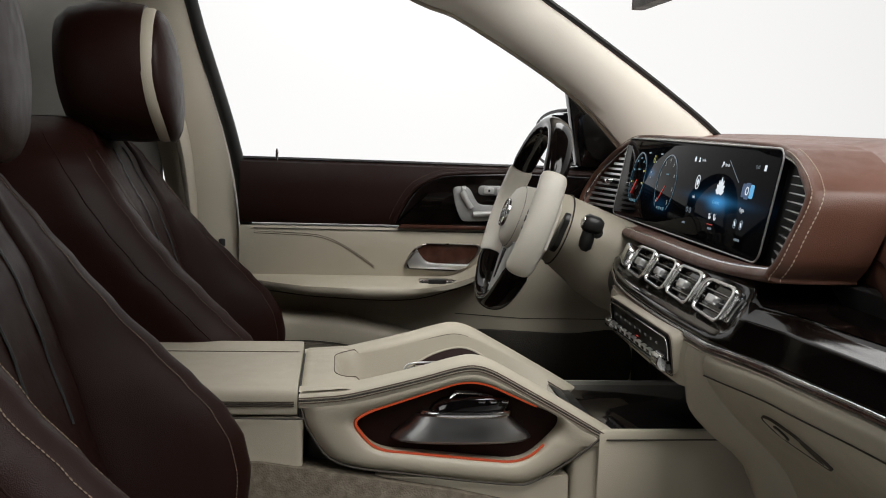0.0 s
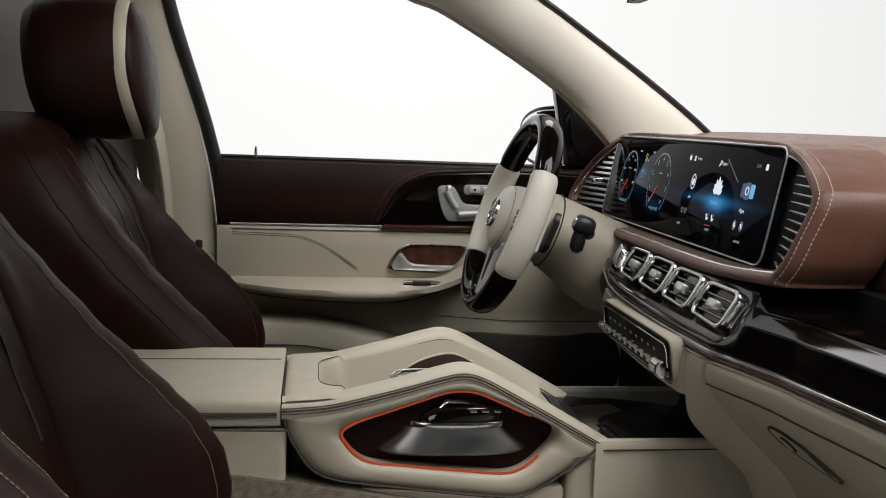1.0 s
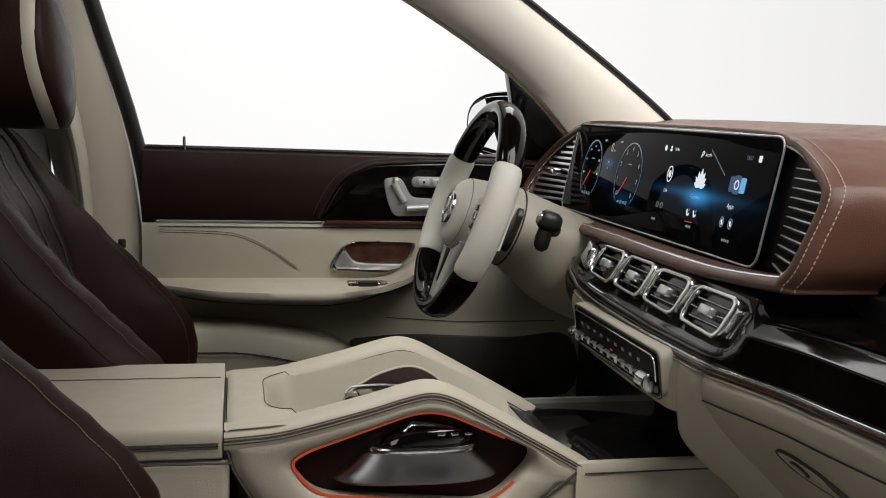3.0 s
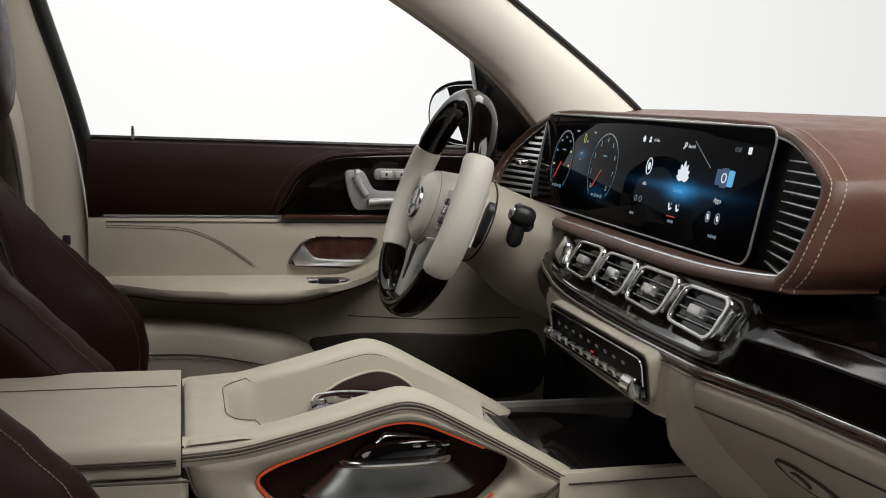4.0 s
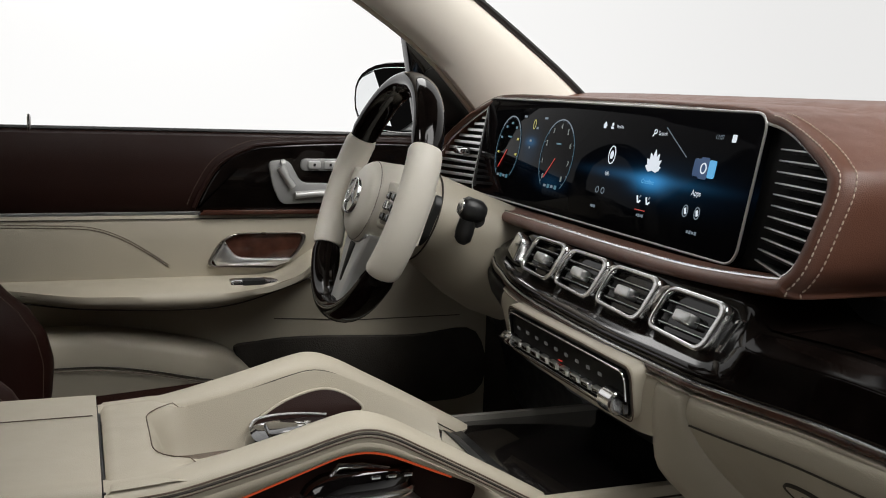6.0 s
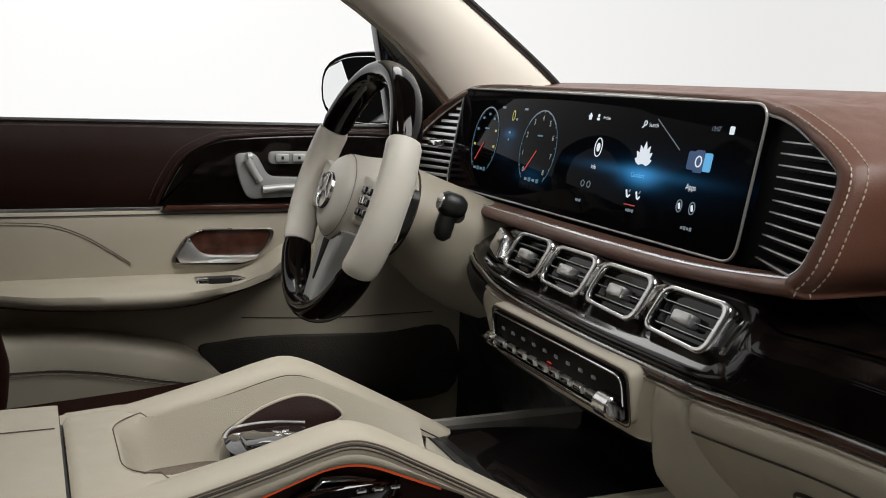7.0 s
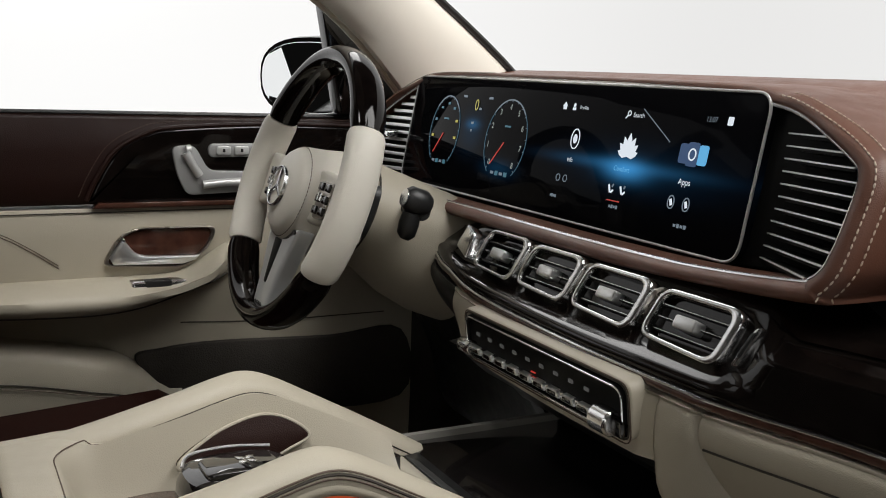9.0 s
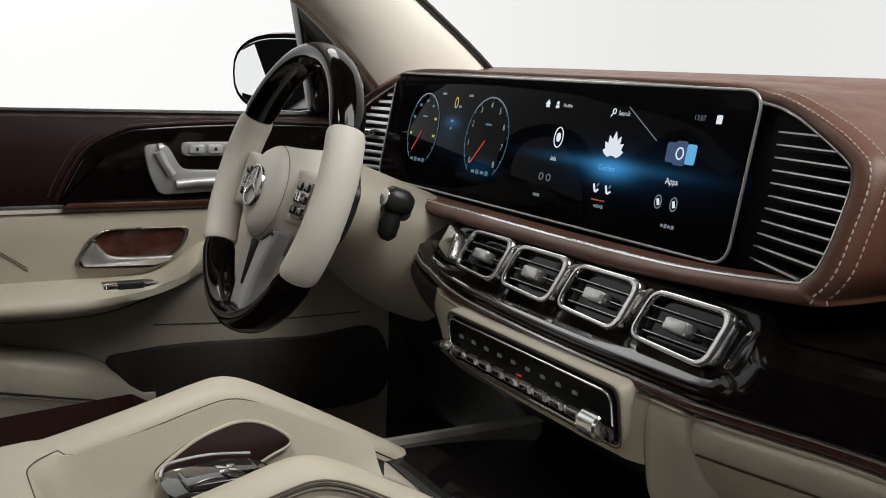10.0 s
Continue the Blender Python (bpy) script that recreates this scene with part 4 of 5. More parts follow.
for y in (0.069, 0.049):
    shown("seat_icon", bar(y + 0.004, 0.755, y, 0.747, 0.0024), ICON)
    shown("seat_icon", bar(y - 0.001, 0.747, y - 0.005, 0.750, 0.0020), ICON)
    shown("seat_icon", bar(y - 0.002, 0.753, y - 0.004, 0.756, 0.0018), DIMICON)
shown("small_text", bar(0.072, 0.739, 0.050, 0.739, 0.0011), REDPIX)
for y, z, w in ((0.058, 0.733, 0.016), (-0.050, 0.7285, 0.020), (0.172, 0.731, 0.013)):
    for k in range(4):
        shown("small_text", bar(y + w / 2 - k * w / 4, z, y + w / 2 - k * w / 4 - w / 6, z, 0.0026 + 0.001 * (k % 2)), DIMICON)
# a reflection across the glass, drawn as a line of grey pixels
shown("reflection_line", bar(0.042, 0.836, -0.009, 0.806, 0.0008), DIMICON)

# ---- steering column and wheel ----
column = thing("steering_column", (-0.10, 0.41, 0.66), "beige steering column shroud with black stalks", "steering column")
TILT_W, YAW_W = radians(18.9), radians(0.0)
WN = Vector((-math.cos(TILT_W) * math.cos(YAW_W), -math.cos(TILT_W) * math.sin(YAW_W), math.sin(TILT_W)))
WU = (Vector((0, 0, 1)) - WN * WN.z).normalized()
WR = WU.cross(WN).normalized()
if WR.y > 0:
    WR = -WR
WC = Vector((-0.229, 0.411, 0.7185))


def on_wheel(u, v, w):
    """u to the driver's right, v up the wheel, w towards the driver."""
    return WC + WR * u + WU * v + WN * w


rings = []
for w, rx, rt, rb in ((-0.045, 0.052, 0.050, 0.050), (-0.055, 0.066, 0.060, 0.062), (-0.075, 0.072, 0.062, 0.068), (-0.11, 0.076, 0.060, 0.082), (-0.15, 0.082, 0.058, 0.100), (-0.20, 0.088, 0.056, 0.112), (-0.25, 0.092, 0.05, 0.114)):
    rings.append([on_wheel(rx * math.cos(a), (rt if math.sin(a) > 0 else rb) * math.sin(a), w) for a in [2 * math.pi * k / 32 for k in range(32)]])
shroud = part("shroud", loft(rings), BEIGE, column, "smooth beige column shroud", sharp=50)
seam([on_wheel(0.0735 * math.cos(a), (0.0635 if math.sin(a) > 0 else 0.0705) * math.sin(a), -0.079) for a in [2 * math.pi * k / 40 for k in range(41)]], shroud, 0.0013)
stalk = part("stalk", tube([on_wheel(0.070, 0.016, -0.118), on_wheel(0.105, 0.018, -0.115), on_wheel(0.128, 0.018, -0.112)], [0.008, 0.009, 0.011], 12), PLASTIC, column, "black selector stalk")
part("stalk_knob", loft([[on_wheel(0.132 + s * 0.015 * math.cos(a), 0.028 + s * 0.016 * math.sin(a), w) for a in [2 * math.pi * k / 20 for k in range(20)]] for s, w in ((0.7, -0.082), (1.0, -0.088), (1.0, -0.108), (0.7, -0.116))]), PLASTIC, stalk)
part("stalk_end", loft([[on_wheel(0.132 + s * 0.010 * math.cos(a), 0.028 + s * 0.0105 * math.sin(a), w) for a in [2 * math.pi * k / 20 for k in range(20)]] for s, w in ((1.0, -0.0805), (1.0, -0.084))]), SILVER, stalk, "grey button on the stalk's end")
part("stalk_body", tube([on_wheel(0.130, 0.014, -0.098), on_wheel(0.128, 0.000, -0.100), on_wheel(0.126, -0.013, -0.102), on_wheel(0.125, -0.019, -0.102)], [0.011, 0.0125, 0.0115, 0.006], 14), PLASTIC, stalk)
part("shift_paddle", plate(fillet([(0.070, -0.045), (0.092, -0.030), (0.100, 0.020), (0.088, 0.035), (0.074, 0.010)], 0.008, 4), on_wheel, -0.058, -0.068, 0.003), PLASTIC, column, "black shift paddle")
part("shift_paddle", plate(fillet([(-0.070, -0.045), (-0.092, -0.030), (-0.100, 0.020), (-0.088, 0.035), (-0.074, 0.010)], 0.008, 4), on_wheel, -0.058, -0.068, 0.003), PLASTIC, column, "black shift paddle")

wheel = thing("steering_wheel", tuple(WC), "beige leather steering wheel with glossy black wood segments", "steering wheel")
RM = 0.170


def rim(a0, a1, fat, name, mat, label, n=26):
    """A stretch of rim; angles from the top, to the driver's right."""
    rings = []
    for i in range(n + 1):
        a = radians(a0 + (a1 - a0) * i / n)
        c = Vector((math.sin(a), math.cos(a)))
        end = 0.90 if i in (0, n) else 1.0
        ring = []
        for k in range(18):
            b = 2 * math.pi * k / 18
            # deeper along the axis than across
            rr = RM + (0.0150 * fat * end) * math.cos(b)
            ring.append(on_wheel(c.x * rr, c.y * rr, 0.0225 * fat * end * math.sin(b) - 0.003))
        rings.append(ring)
    return part(name, loft(rings), mat, wheel, label, sharp=60)


rim(-62, 61, 1.0, "wood_segment", WOOD, "glossy black wood rim segment")
rim(61.4, 121.6, 1.06, "leather_segment", WHEELHIDE, "beige leather rim segment")
rim(122, 235, 1.0, "wood_segment", WOOD, "glossy black wood rim segment")
rim(235.4, 297.6, 1.06, "leather_segment", WHEELHIDE, "beige leather rim segment")


def disc(outline, layers, name, mat, parent, label="", centre=(0, 0)):
    c = Vector(centre)
    rings = [[on_wheel(*(c + (p - c) * s), w) for p in outline] for s, w in layers]
    return part(name, loft(rings), mat, parent, label, sharp=50)


pad = [Vector((0.0590 * math.sin(2 * math.pi * k / 48), -0.006 + (0.057 if math.cos(2 * math.pi * k / 48) > 0 else 0.064) * math.cos(2 * math.pi * k / 48))) for k in range(48)]
hub = disc(pad, ((1.22, -0.056), (1.16, -0.040), (1.07, -0.022), (1.01, -0.006), (0.985, 0.003), (0.955, 0.0075), (0.93, 0.0085), (0.915, 0.0115), (0.80, 0.018), (0.55, 0.023), (0.25, 0.0245)), "hub", WHEELHIDE, wheel, "padded round beige airbag hub")
loop = [on_wheel(p.x * 0.965, p.y * 0.965, 0.0075) for p in pad]
stitches(loop + loop[:1], BTHREAD, hub, 0.005, 0.0035, 0.0006)
circle = lambda cx, cy, r, n=30: [Vector((cx + r * math.sin(2 * math.pi * k / n), cy + r * math.cos(2 * math.pi * k / n))) for k in range(n)]
emblem = part("emblem", frame_ring(circle(0, -0.008, 0.0265), circle(0, -0.008, 0.0238), on_wheel, 0.0285, 0.018, 0.001), CHROME, hub, "round chrome emblem")
for k in range(3):
    a = radians(120 * k)
    d, n, c = Vector((math.sin(a), math.cos(a))), Vector((math.cos(a), -math.sin(a))), Vector((0, -0.008))
    part("emblem_bar", plate([c + n * 0.003, c + d * 0.0248 + n * 0.0008, c + d * 0.0248 - n * 0.0008, c - n * 0.003], on_wheel, 0.0280, 0.018, 0.0006), CHROME, hub)
for side in (-1, 1):
    arm = [Vector((side * u, v)) for u, v in ((0.042, 0.030), (0.095, 0.026), (0.150, 0.034), (0.150, -0.040), (0.100, -0.034), (0.042, -0.040))]
    spoke = part("side_spoke", plate(arm, on_wheel, -0.004, -0.036, 0.010, rings=3), WHEELHIDE, wheel, "beige side spoke")
    cl = fillet([Vector((side * u, v)) for u, v in ((0.070, 0.016), (0.116, 0.016), (0.112, -0.028), (0.074, -0.031))], 0.008, 4)
    keys = part("button_pad", plate(cl, on_wheel, 0.0010, -0.018, 0.003), GREYMETAL, wheel, "chrome and black wheel buttons")
    for r in range(3):
        for c in range(2):
            u, v = 0.083 + 0.021 * c, 0.009 - 0.0145 * r
            part("key", plate(fillet([Vector((side * (u + a), v + b)) for a, b in ((-0.007, -0.005), (-0.007, 0.005), (0.007, 0.005), (0.007, -0.005))], 0.003, 3), on_wheel, 0.0040, -0.002, 0.0015), BLACK, keys)
            part("key_mark", plate([Vector((side * (u + a), v + b)) for a, b in ((-0.003, -0.0008), (-0.003, 0.0008), (0.003, 0.0008), (0.003, -0.0008))], on_wheel, 0.0045, 0.003, 0.0001), LEGEND, keys)
    part("thumb_roller", tube([on_wheel(side * 0.094, -0.008, 0.004), on_wheel(side * 0.094, 0.002, 0.004)], 0.004, 12), CHROME, keys)
vee = fillet([(-0.054, -0.048), (-0.031, -0.112), (-0.021, -0.166), (0.021, -0.166), (0.031, -0.112), (0.054, -0.048), (0.022, -0.062), (-0.022, -0.062)], 0.006, 3)
lower = part("lower_spoke", plate(vee, on_wheel, 0.002, -0.020, 0.006, rings=3), PAINTSILVER, wheel, "satin silver lower spoke", sharp=60)
part("spoke_slot", plate(fillet([(-0.013, -0.070), (0.013, -0.070), (0.004, -0.128), (-0.004, -0.128)], 0.003, 3), on_wheel, 0.0028, -0.004, 0.0006), FACE, lower, "black slot in the spoke")
for k in range(4):
    part("foot_mark", plate(fillet([(-0.012 + 0.0065 * k, -0.157), (-0.012 + 0.0065 * k, -0.153), (-0.008 + 0.0065 * k, -0.153), (-0.008 + 0.0065 * k, -0.157)], 0.0005, 1), on_wheel, 0.0026, 0.001, 0.0001), PLASTIC, lower)


# ---- centre console ----
console = thing("centre_console", (-0.40, 0.03, 0.14), "beige leather centre console with two arched grab handles", "car console")
YC = 0.033
on_side = lambda y: (lambda u, v, w: Vector((u, y + w, v)))

# armrest lid behind the seam
sec = fillet([(-0.099, 0.490), (-0.099, 0.528), (0.163, 0.535), (0.163, 0.490)], [0.004, 0.020, 0.020, 0.004], 6)
lid_rings = []
for x, s in ((-1.06, 0.96), (-1.05, 1.0), (-0.80, 1.0), (-0.612, 1.0), (-0.6075, 0.992)):
    c = Vector((YC, 0.51))
    lid_rings.append([Vector((x, *(c + (p - c) * s))) for p in sec])
lid = part("armrest_lid", loft(lid_rings), BEIGE, console, "padded beige armrest lid", sharp=50)
for z, m, r in ((0.5085, BTHREAD, 0.0008), (0.5030, BTHREAD, 0.0008), (0.5058, SEAM, 0.0012)):
    seam([(-1.05, -0.1000, z), (-0.8, -0.1000, z), (-0.612, -0.1000, z)], lid, r, m)
seam([(-1.05, 0.080, 0.5338), (-0.8, 0.080, 0.5338), (-0.612, 0.080, 0.5338)], lid, 0.0006, BTHREAD)
part("rear_body", box((-1.06, -0.100, 0.30), (-0.600, 0.168, 0.487), 0.006), BEIGE, console, "beige lower console body")
part("tunnel_carpet", loft([[Vector((x, -0.24, 0.142)), Vector((x, -0.125, z - 0.03)), Vector((x, -0.108, z)), Vector((x, 0.18, z)), Vector((x, 0.20, z - 0.03)), Vector((x, 0.30, 0.142))] for x, z in ((-1.06, 0.44), (-0.8, 0.435), (-0.65, 0.428), (-0.40, 0.389), (-0.2, 0.345), (0.1, 0.30), (0.5, 0.30))]), CARPET, console, "beige pile carpet over the tunnel")

# outer faces of the two arched handles
arch_top = spline([(-0.606, 0.5230), (-0.58, 0.5245), (-0.545, 0.528), (-0.50, 0.538), (-0.445, 0.552), (-0.403, 0.5640), (-0.376, 0.5685), (-0.350, 0.5620), (-0.312, 0.542), (-0.256, 0.511), (-0.192, 0.474), (-0.172, 0.461)], 4)
arch_top = [(p[0], p[1]) for p in [Vector((q[0], q[1])) for q in arch_top]]


def arch_z(x):
    return interp([(a, b) for a, b in arch_top], x)


def handle_rail(yo, yi, name, label):
    """A padded rail that follows the arch; yo its outer, yi its inner side."""
    rings = []
    s = 1 if yo > yi else -1
    line = arch_top
    for x, z in line:
        low = z - 0.023
        y1 = yi
        rings.append([Vector((x, yo, low)), Vector((x, yo + s * 0.0015, z - 0.015)), Vector((x, yo - s * 0.003, z - 0.007)), Vector((x, yo - s * 0.010, z - 0.002)), Vector((x, (yo + y1) / 2, z + 0.0005)),
                      Vector((x, y1 + s * 0.010, z - 0.003)), Vector((x, y1 + s * 0.002, z - 0.011)), Vector((x, y1, z - 0.020)), Vector((x, y1 + s * 0.003, low))])
    ob = part(name, loft(rings), BEIGE, console, label, sharp=60)
    for q, r, m in ((6, 0.0008, SEAM), (7, 0.0007, BTHREAD)):
        seam([g[q] + Vector((0, -s * 0.0008, -0.003)) for g in rings], ob, r, m)
    for dz, r, m in ((-0.0095, 0.0009, BTHREAD), (-0.0130, 0.0012, SEAM), (-0.0165, 0.0009, BTHREAD)):
        seam([Vector((x, yo + s * 0.0010, z + dz)) for x, z in line], ob, r, m)
    return ob


handle_rail(-0.099, -0.052, "grab_handle", "arched beige grab handle with double stitching")
handle_rail(0.165, 0.118, "grab_handle", "arched beige grab handle with double stitching")

# side cheek with the framed dark panel
cheek = spline([(-0.603, 0.500), (-0.590, 0.466), (-0.552, 0.425), (-0.45, 0.409), (-0.322, 0.395), (-0.285, 0.400), (-0.235, 0.430), (-0.193, 0.463)], 5)
cheek = [(p.x, p.y) for p in [Vector((q[0], q[1])) for q in cheek]]
panel = fillet([(-0.536, 0.480), (-0.515, 0.493), (-0.374, 0.541), (-0.240, 0.481), (-0.300, 0.4205), (-0.507, 0.4405)], [0.02, 0.02, 0.035, 0.03, 0.03, 0.03], 6)


def even(outline, n):
    """Resample a closed outline to n points by the angle round its middle."""
    c = Vector((-0.39, 0.478))
    pts = [Vector(p) for p in outline]
    out = []
    for k in range(n):
        a = 2 * math.pi * k / n
        d = Vector((math.cos(a), math.sin(a) * 0.45)).normalized()
        best, hit = 0, None
        for i, p in enumerate(pts):
            q = pts[(i + 1) % len(pts)]
            e = q - p
            den = d.x * e.y - d.y * e.x
            if abs(den) < 1e-12:
                continue
            t = ((p.x - c.x) * e.y - (p.y - c.y) * e.x) / den
            s = ((p.x - c.x) * d.y - (p.y - c.y) * d.x) / den
            if t > best and -1e-6 <= s <= 1 + 1e-6:
                best, hit = t, c + d * t
        out.append(hit)
    return out


whole = cheek + [(x, z - 0.0185) for x, z in reversed(arch_top)]
for sy, side in ((-0.097, -1), (0.163, 1)):
    o = even(whole, 96)
    i = even(panel, 96)
    layers = []
    for t, w in ((0.0, 0.03), (0.0, 0.004), (0.05, 0.0), (0.3, -0.003), (0.75, -0.002), (0.93, 0.002), (1.0, 0.010), (1.0, 0.034)):
        layers.append([Vector((a.x + (b.x - a.x) * t, sy - side * 0 + (w if side < 0 else -w), a.y + (b.y - a.y) * t)) for a, b in zip(o, i)])
    ob = part("cheek", loft(layers, caps=False), BEIGE, console, "beige leather console cheek", sharp=60)
    floor_y = sy + (0.026 if side < 0 else -0.026)
    part("recess_panel", plate(i, lambda u, v, w, fy=floor_y: Vector((u, fy + w, v)), 0.0 if side > 0 else 0.0, 0.006 if side < 0 else -0.006, 0.0005), DARK, console, "dark brown recessed panel")
    if side > 0:
        continue
    part("light_line", tube([Vector((p.x, sy + (0.0055 if side < 0 else -0.0055), p.y)) for p in [Vector((-0.389, 0.479)) + (q - Vector((-0.389, 0.479))) * 0.99 for q in i[7:89]]], 0.0017, 8, up=(0, 1, 0)), AMBER, console, "glowing amber light line")
seam([Vector((x, -0.1005, z)) for x, z in cheek], console, 0.0016)

# silver pod in the recess
rings = []
for z, hx, cy, hy in ((0.446, 0.080, -0.074, 0.022), (0.449, 0.094, -0.078, 0.029), (0.453, 0.098, -0.080, 0.031), (0.459, 0.094, -0.081, 0.029), (0.467, 0.084, -0.083, 0.025), (0.476, 0.073, -0.085, 0.0215), (0.485, 0.064, -0.086, 0.0190)):
    rings.append([Vector((-0.386 + hx * math.copysign(abs(math.cos(a)) ** 0.7, math.cos(a)), cy + 0.012 + hy * math.sin(a), z)) for a in [2 * math.pi * k / 40 for k in range(40)]])
pod = part("silver_pod", loft(rings), POD, console, "satin silver flared pod")
rings = []
for z, s in ((0.484, 0.97), (0.486, 1.0), (0.490, 1.0), (0.492, 0.96)):
    rings.append([Vector((-0.381 + 0.064 * s * math.copysign(abs(math.cos(a)) ** 0.7, math.cos(a)), -0.074 + 0.020 * s * math.sin(a), z)) for a in [2 * math.pi * k / 36 for k in range(36)]])
part("pod_rim", loft(rings), CHROME, pod, "bright chrome rim")
rings = []
for z, s, dx in ((0.492, 0.90, 0), (0.500, 0.88, 0.004), (0.508, 0.78, 0.010), (0.511, 0.6, 0.014)):
    rings.append([Vector((-0.377 + dx + 0.060 * s * math.copysign(abs(math.cos(a)) ** 0.7, math.cos(a)), -0.072 + 0.017 * s * math.sin(a), z)) for a in [2 * math.pi * k / 30 for k in range(30)]])
part("pod_cap", loft(rings), BLACK, pod, "glossy black pod cap")
part("pod_fin", tube([(-0.405, -0.078, 0.506), (-0.395, -0.078, 0.517), (-0.372, -0.078, 0.516), (-0.345, -0.078, 0.510)], [0.002, 0.003, 0.003, 0.002], 8), CHROME, pod)
for k in range(3):
    part("pod_key", box((-0.366 + 0.016 * k, -0.088, 0.5045), (-0.356 + 0.016 * k, -0.084, 0.5075), 0.001), SILVER, pod)

# deck between the rails, sinking into a rounded bowl
def deck_z(x, y):
    k = (y - YC) / 0.131
    out = arch_z(x) + 0.006 * (1 - k * k) * step(-0.50, -0.58, x) - 0.002
    if abs(y - YC) > 0.082:
        out -= 0.012 * step(-0.555, -0.50, x)
    # distance inside a rounded rectangle that is open to the front
    dx, dy, r = x + 0.562, 0.0855 - abs(y - YC), 0.045
    if dx < r and dy < r:
        inside = r - math.hypot(r - dx, r - dy)
    else:
        inside = min(dx, dy)
    return out - (out - 0.466) * step(0.0, 0.034, inside)


cols = [-0.094 + 0.254 * j / 42 for j in range(43)]
rows = [-0.6035] + [-0.600 + 0.37 * i / 56 for i in range(57)]
surface = [[Vector((x, y, deck_z(x, y))) for y in cols] for x in rows]
surface[0] = [q + Vector((0, 0, -0.003)) for q in surface[0]]
part("deck", loft(surface, closed=False), BEIGE, console, "beige leather deck sinking into a bowl", sharp=70)
path = []
path += [(-0.517 - 0.043 * math.sin(radians(9 * k)), YC + 0.0405 + 0.043 * math.cos(radians(9 * k))) for k in range(11)]
path += [(-0.517 - 0.043 * math.cos(radians(9 * k)), YC - 0.0405 - 0.043 * math.sin(radians(9 * k))) for k in range(11)]
lip = [Vector((x, y, deck_z(x, y) + 0.0006)) for x, y in path]
seam(lip, console, 0.0006, BTHREAD)
hole = [(p.x, p.y) for p in spline([(-0.452, 0.500, 0), (-0.424, 0.521, 0), (-0.394, 0.5325, 0), (-0.366, 0.5365, 0), (-0.341, 0.5285, 0), (-0.324, 0.513, 0), (-0.346, 0.503, 0), (-0.372, 0.494, 0), (-0.41, 0.490, 0)], 5, True)]
on_wall = lambda u, v, w: Vector((u, 0.0835 + (v - 0.466) * 0.36 + w, v))
# no hole is cut: a dark plate on the wall gives its shade
part("arch_opening", plate(hole, on_wall, -0.0060, 0.004, 0.001), DARK, console, "dark brown plate standing for the shaded opening under the arch")
part("arch_opening_lip", tube([on_wall(u, v, -0.0045) for u, v in hole], 0.0020, 8, closed=True, up=(0, 1, 0)), BEIGE, console, "rolled leather lip round the opening")
part("bowl_floor", box((-0.560, -0.055, 0.455), (-0.19, 0.125, 0.466), 0.003), PLASTIC, console, "dark floor of the bowl")
part("bowl_insert", plate(fillet([(-0.538, -0.030), (-0.538, 0.085), (-0.470, 0.095), (-0.440, 0.085), (-0.440, -0.03)], 0.02, 5), lambda u, v, w: Vector((u, v, w)), 0.480, 0.462, 0.002), REDWOOD, console, "dark lacquered cup holder ledge")
part("cup_clip", plate(fillet([(0.000, 0.488), (0.000, 0.512), (0.040, 0.512), (0.040, 0.488)], 0.004, 3), lambda u, v, w: Vector((-0.556 + (0.512 - v) * 0.5 + w, u, v)), 0.004, -0.002, 0.0015), CHROME, console, "flat chrome cup holder clip")
part("cup_latch", plate(fillet([(-0.508, -0.022), (-0.508, 0.040), (-0.484, 0.040), (-0.484, -0.022)], 0.006, 4), lambda u, v, w: Vector((u, v, w + (u + 0.496) * 0.35)), 0.492, 0.478, 0.004), CHROME, console, "flat rounded chrome latch")

# touch controller
touch = thing("touch_controller", (-0.41, 0.035, 0.466), "black touch controller with chrome trim on the console", "touch pad")
rings = []
for z, s in ((0.466, 1.05), (0.490, 1.04), (0.508, 1.0), (0.516, 0.92), (0.5185, 0.80)):
    rings.append([Vector((-0.412 + 0.052 * s * math.copysign(abs(math.cos(a)) ** 0.7, math.cos(a)), 0.032 + 0.043 * s * math.copysign(abs(math.sin(a)) ** 0.7, math.sin(a)), z)) for a in [2 * math.pi * k / 36 for k in range(36)]])
part("body", loft(rings), BLACK, touch)
part("chrome_arc", tube(spline([(-0.458, 0.050, 0.5170), (-0.446, 0.071, 0.5195), (-0.41, 0.077, 0.5200), (-0.372, 0.070, 0.5185)], 6), 0.0016, 8), SATIN, touch, "thin silver edge")
part("front_band", tube(spline([(-0.458, 0.010, 0.5060), (-0.440, -0.009, 0.5075), (-0.41, -0.013, 0.5080), (-0.370, -0.009, 0.5075)], 6), 0.0028, 8, flat=1.4), SATIN, touch, "silver front band")
part("pad", plate(fillet([(-0.445, 0.008), (-0.445, 0.052), (-0.380, 0.056), (-0.375, 0.008)], 0.01, 4), lambda u, v, w: Vector((u, v, w)), 0.5225, 0.515, 0.002), BLACK, touch, "glossy touch surface")
mark = Vector((-0.404, 0.036))
for k in range(4):
    d = Vector((math.cos(radians(45 + 90 * k)), math.sin(radians(45 + 90 * k))))
    n = Vector((-d.y, d.x))
    part("mark", plate([mark, mark + d * 0.006 + n * 0.004, mark + d * 0.012, mark + d * 0.006 - n * 0.004], lambda u, v, w: Vector((u, v, w)), 0.5229, 0.522, 0.0001), SILVER, touch)

# front tray
part("tray_lid", box((-0.245, -0.088, 0.452), (0.02, 0.156, 0.4655), 0.003), BLACK, console, "glossy black tray lid")
bar_at = lambda u, v, w: Vector((u, v, w + (u + 0.228) * -0.5))
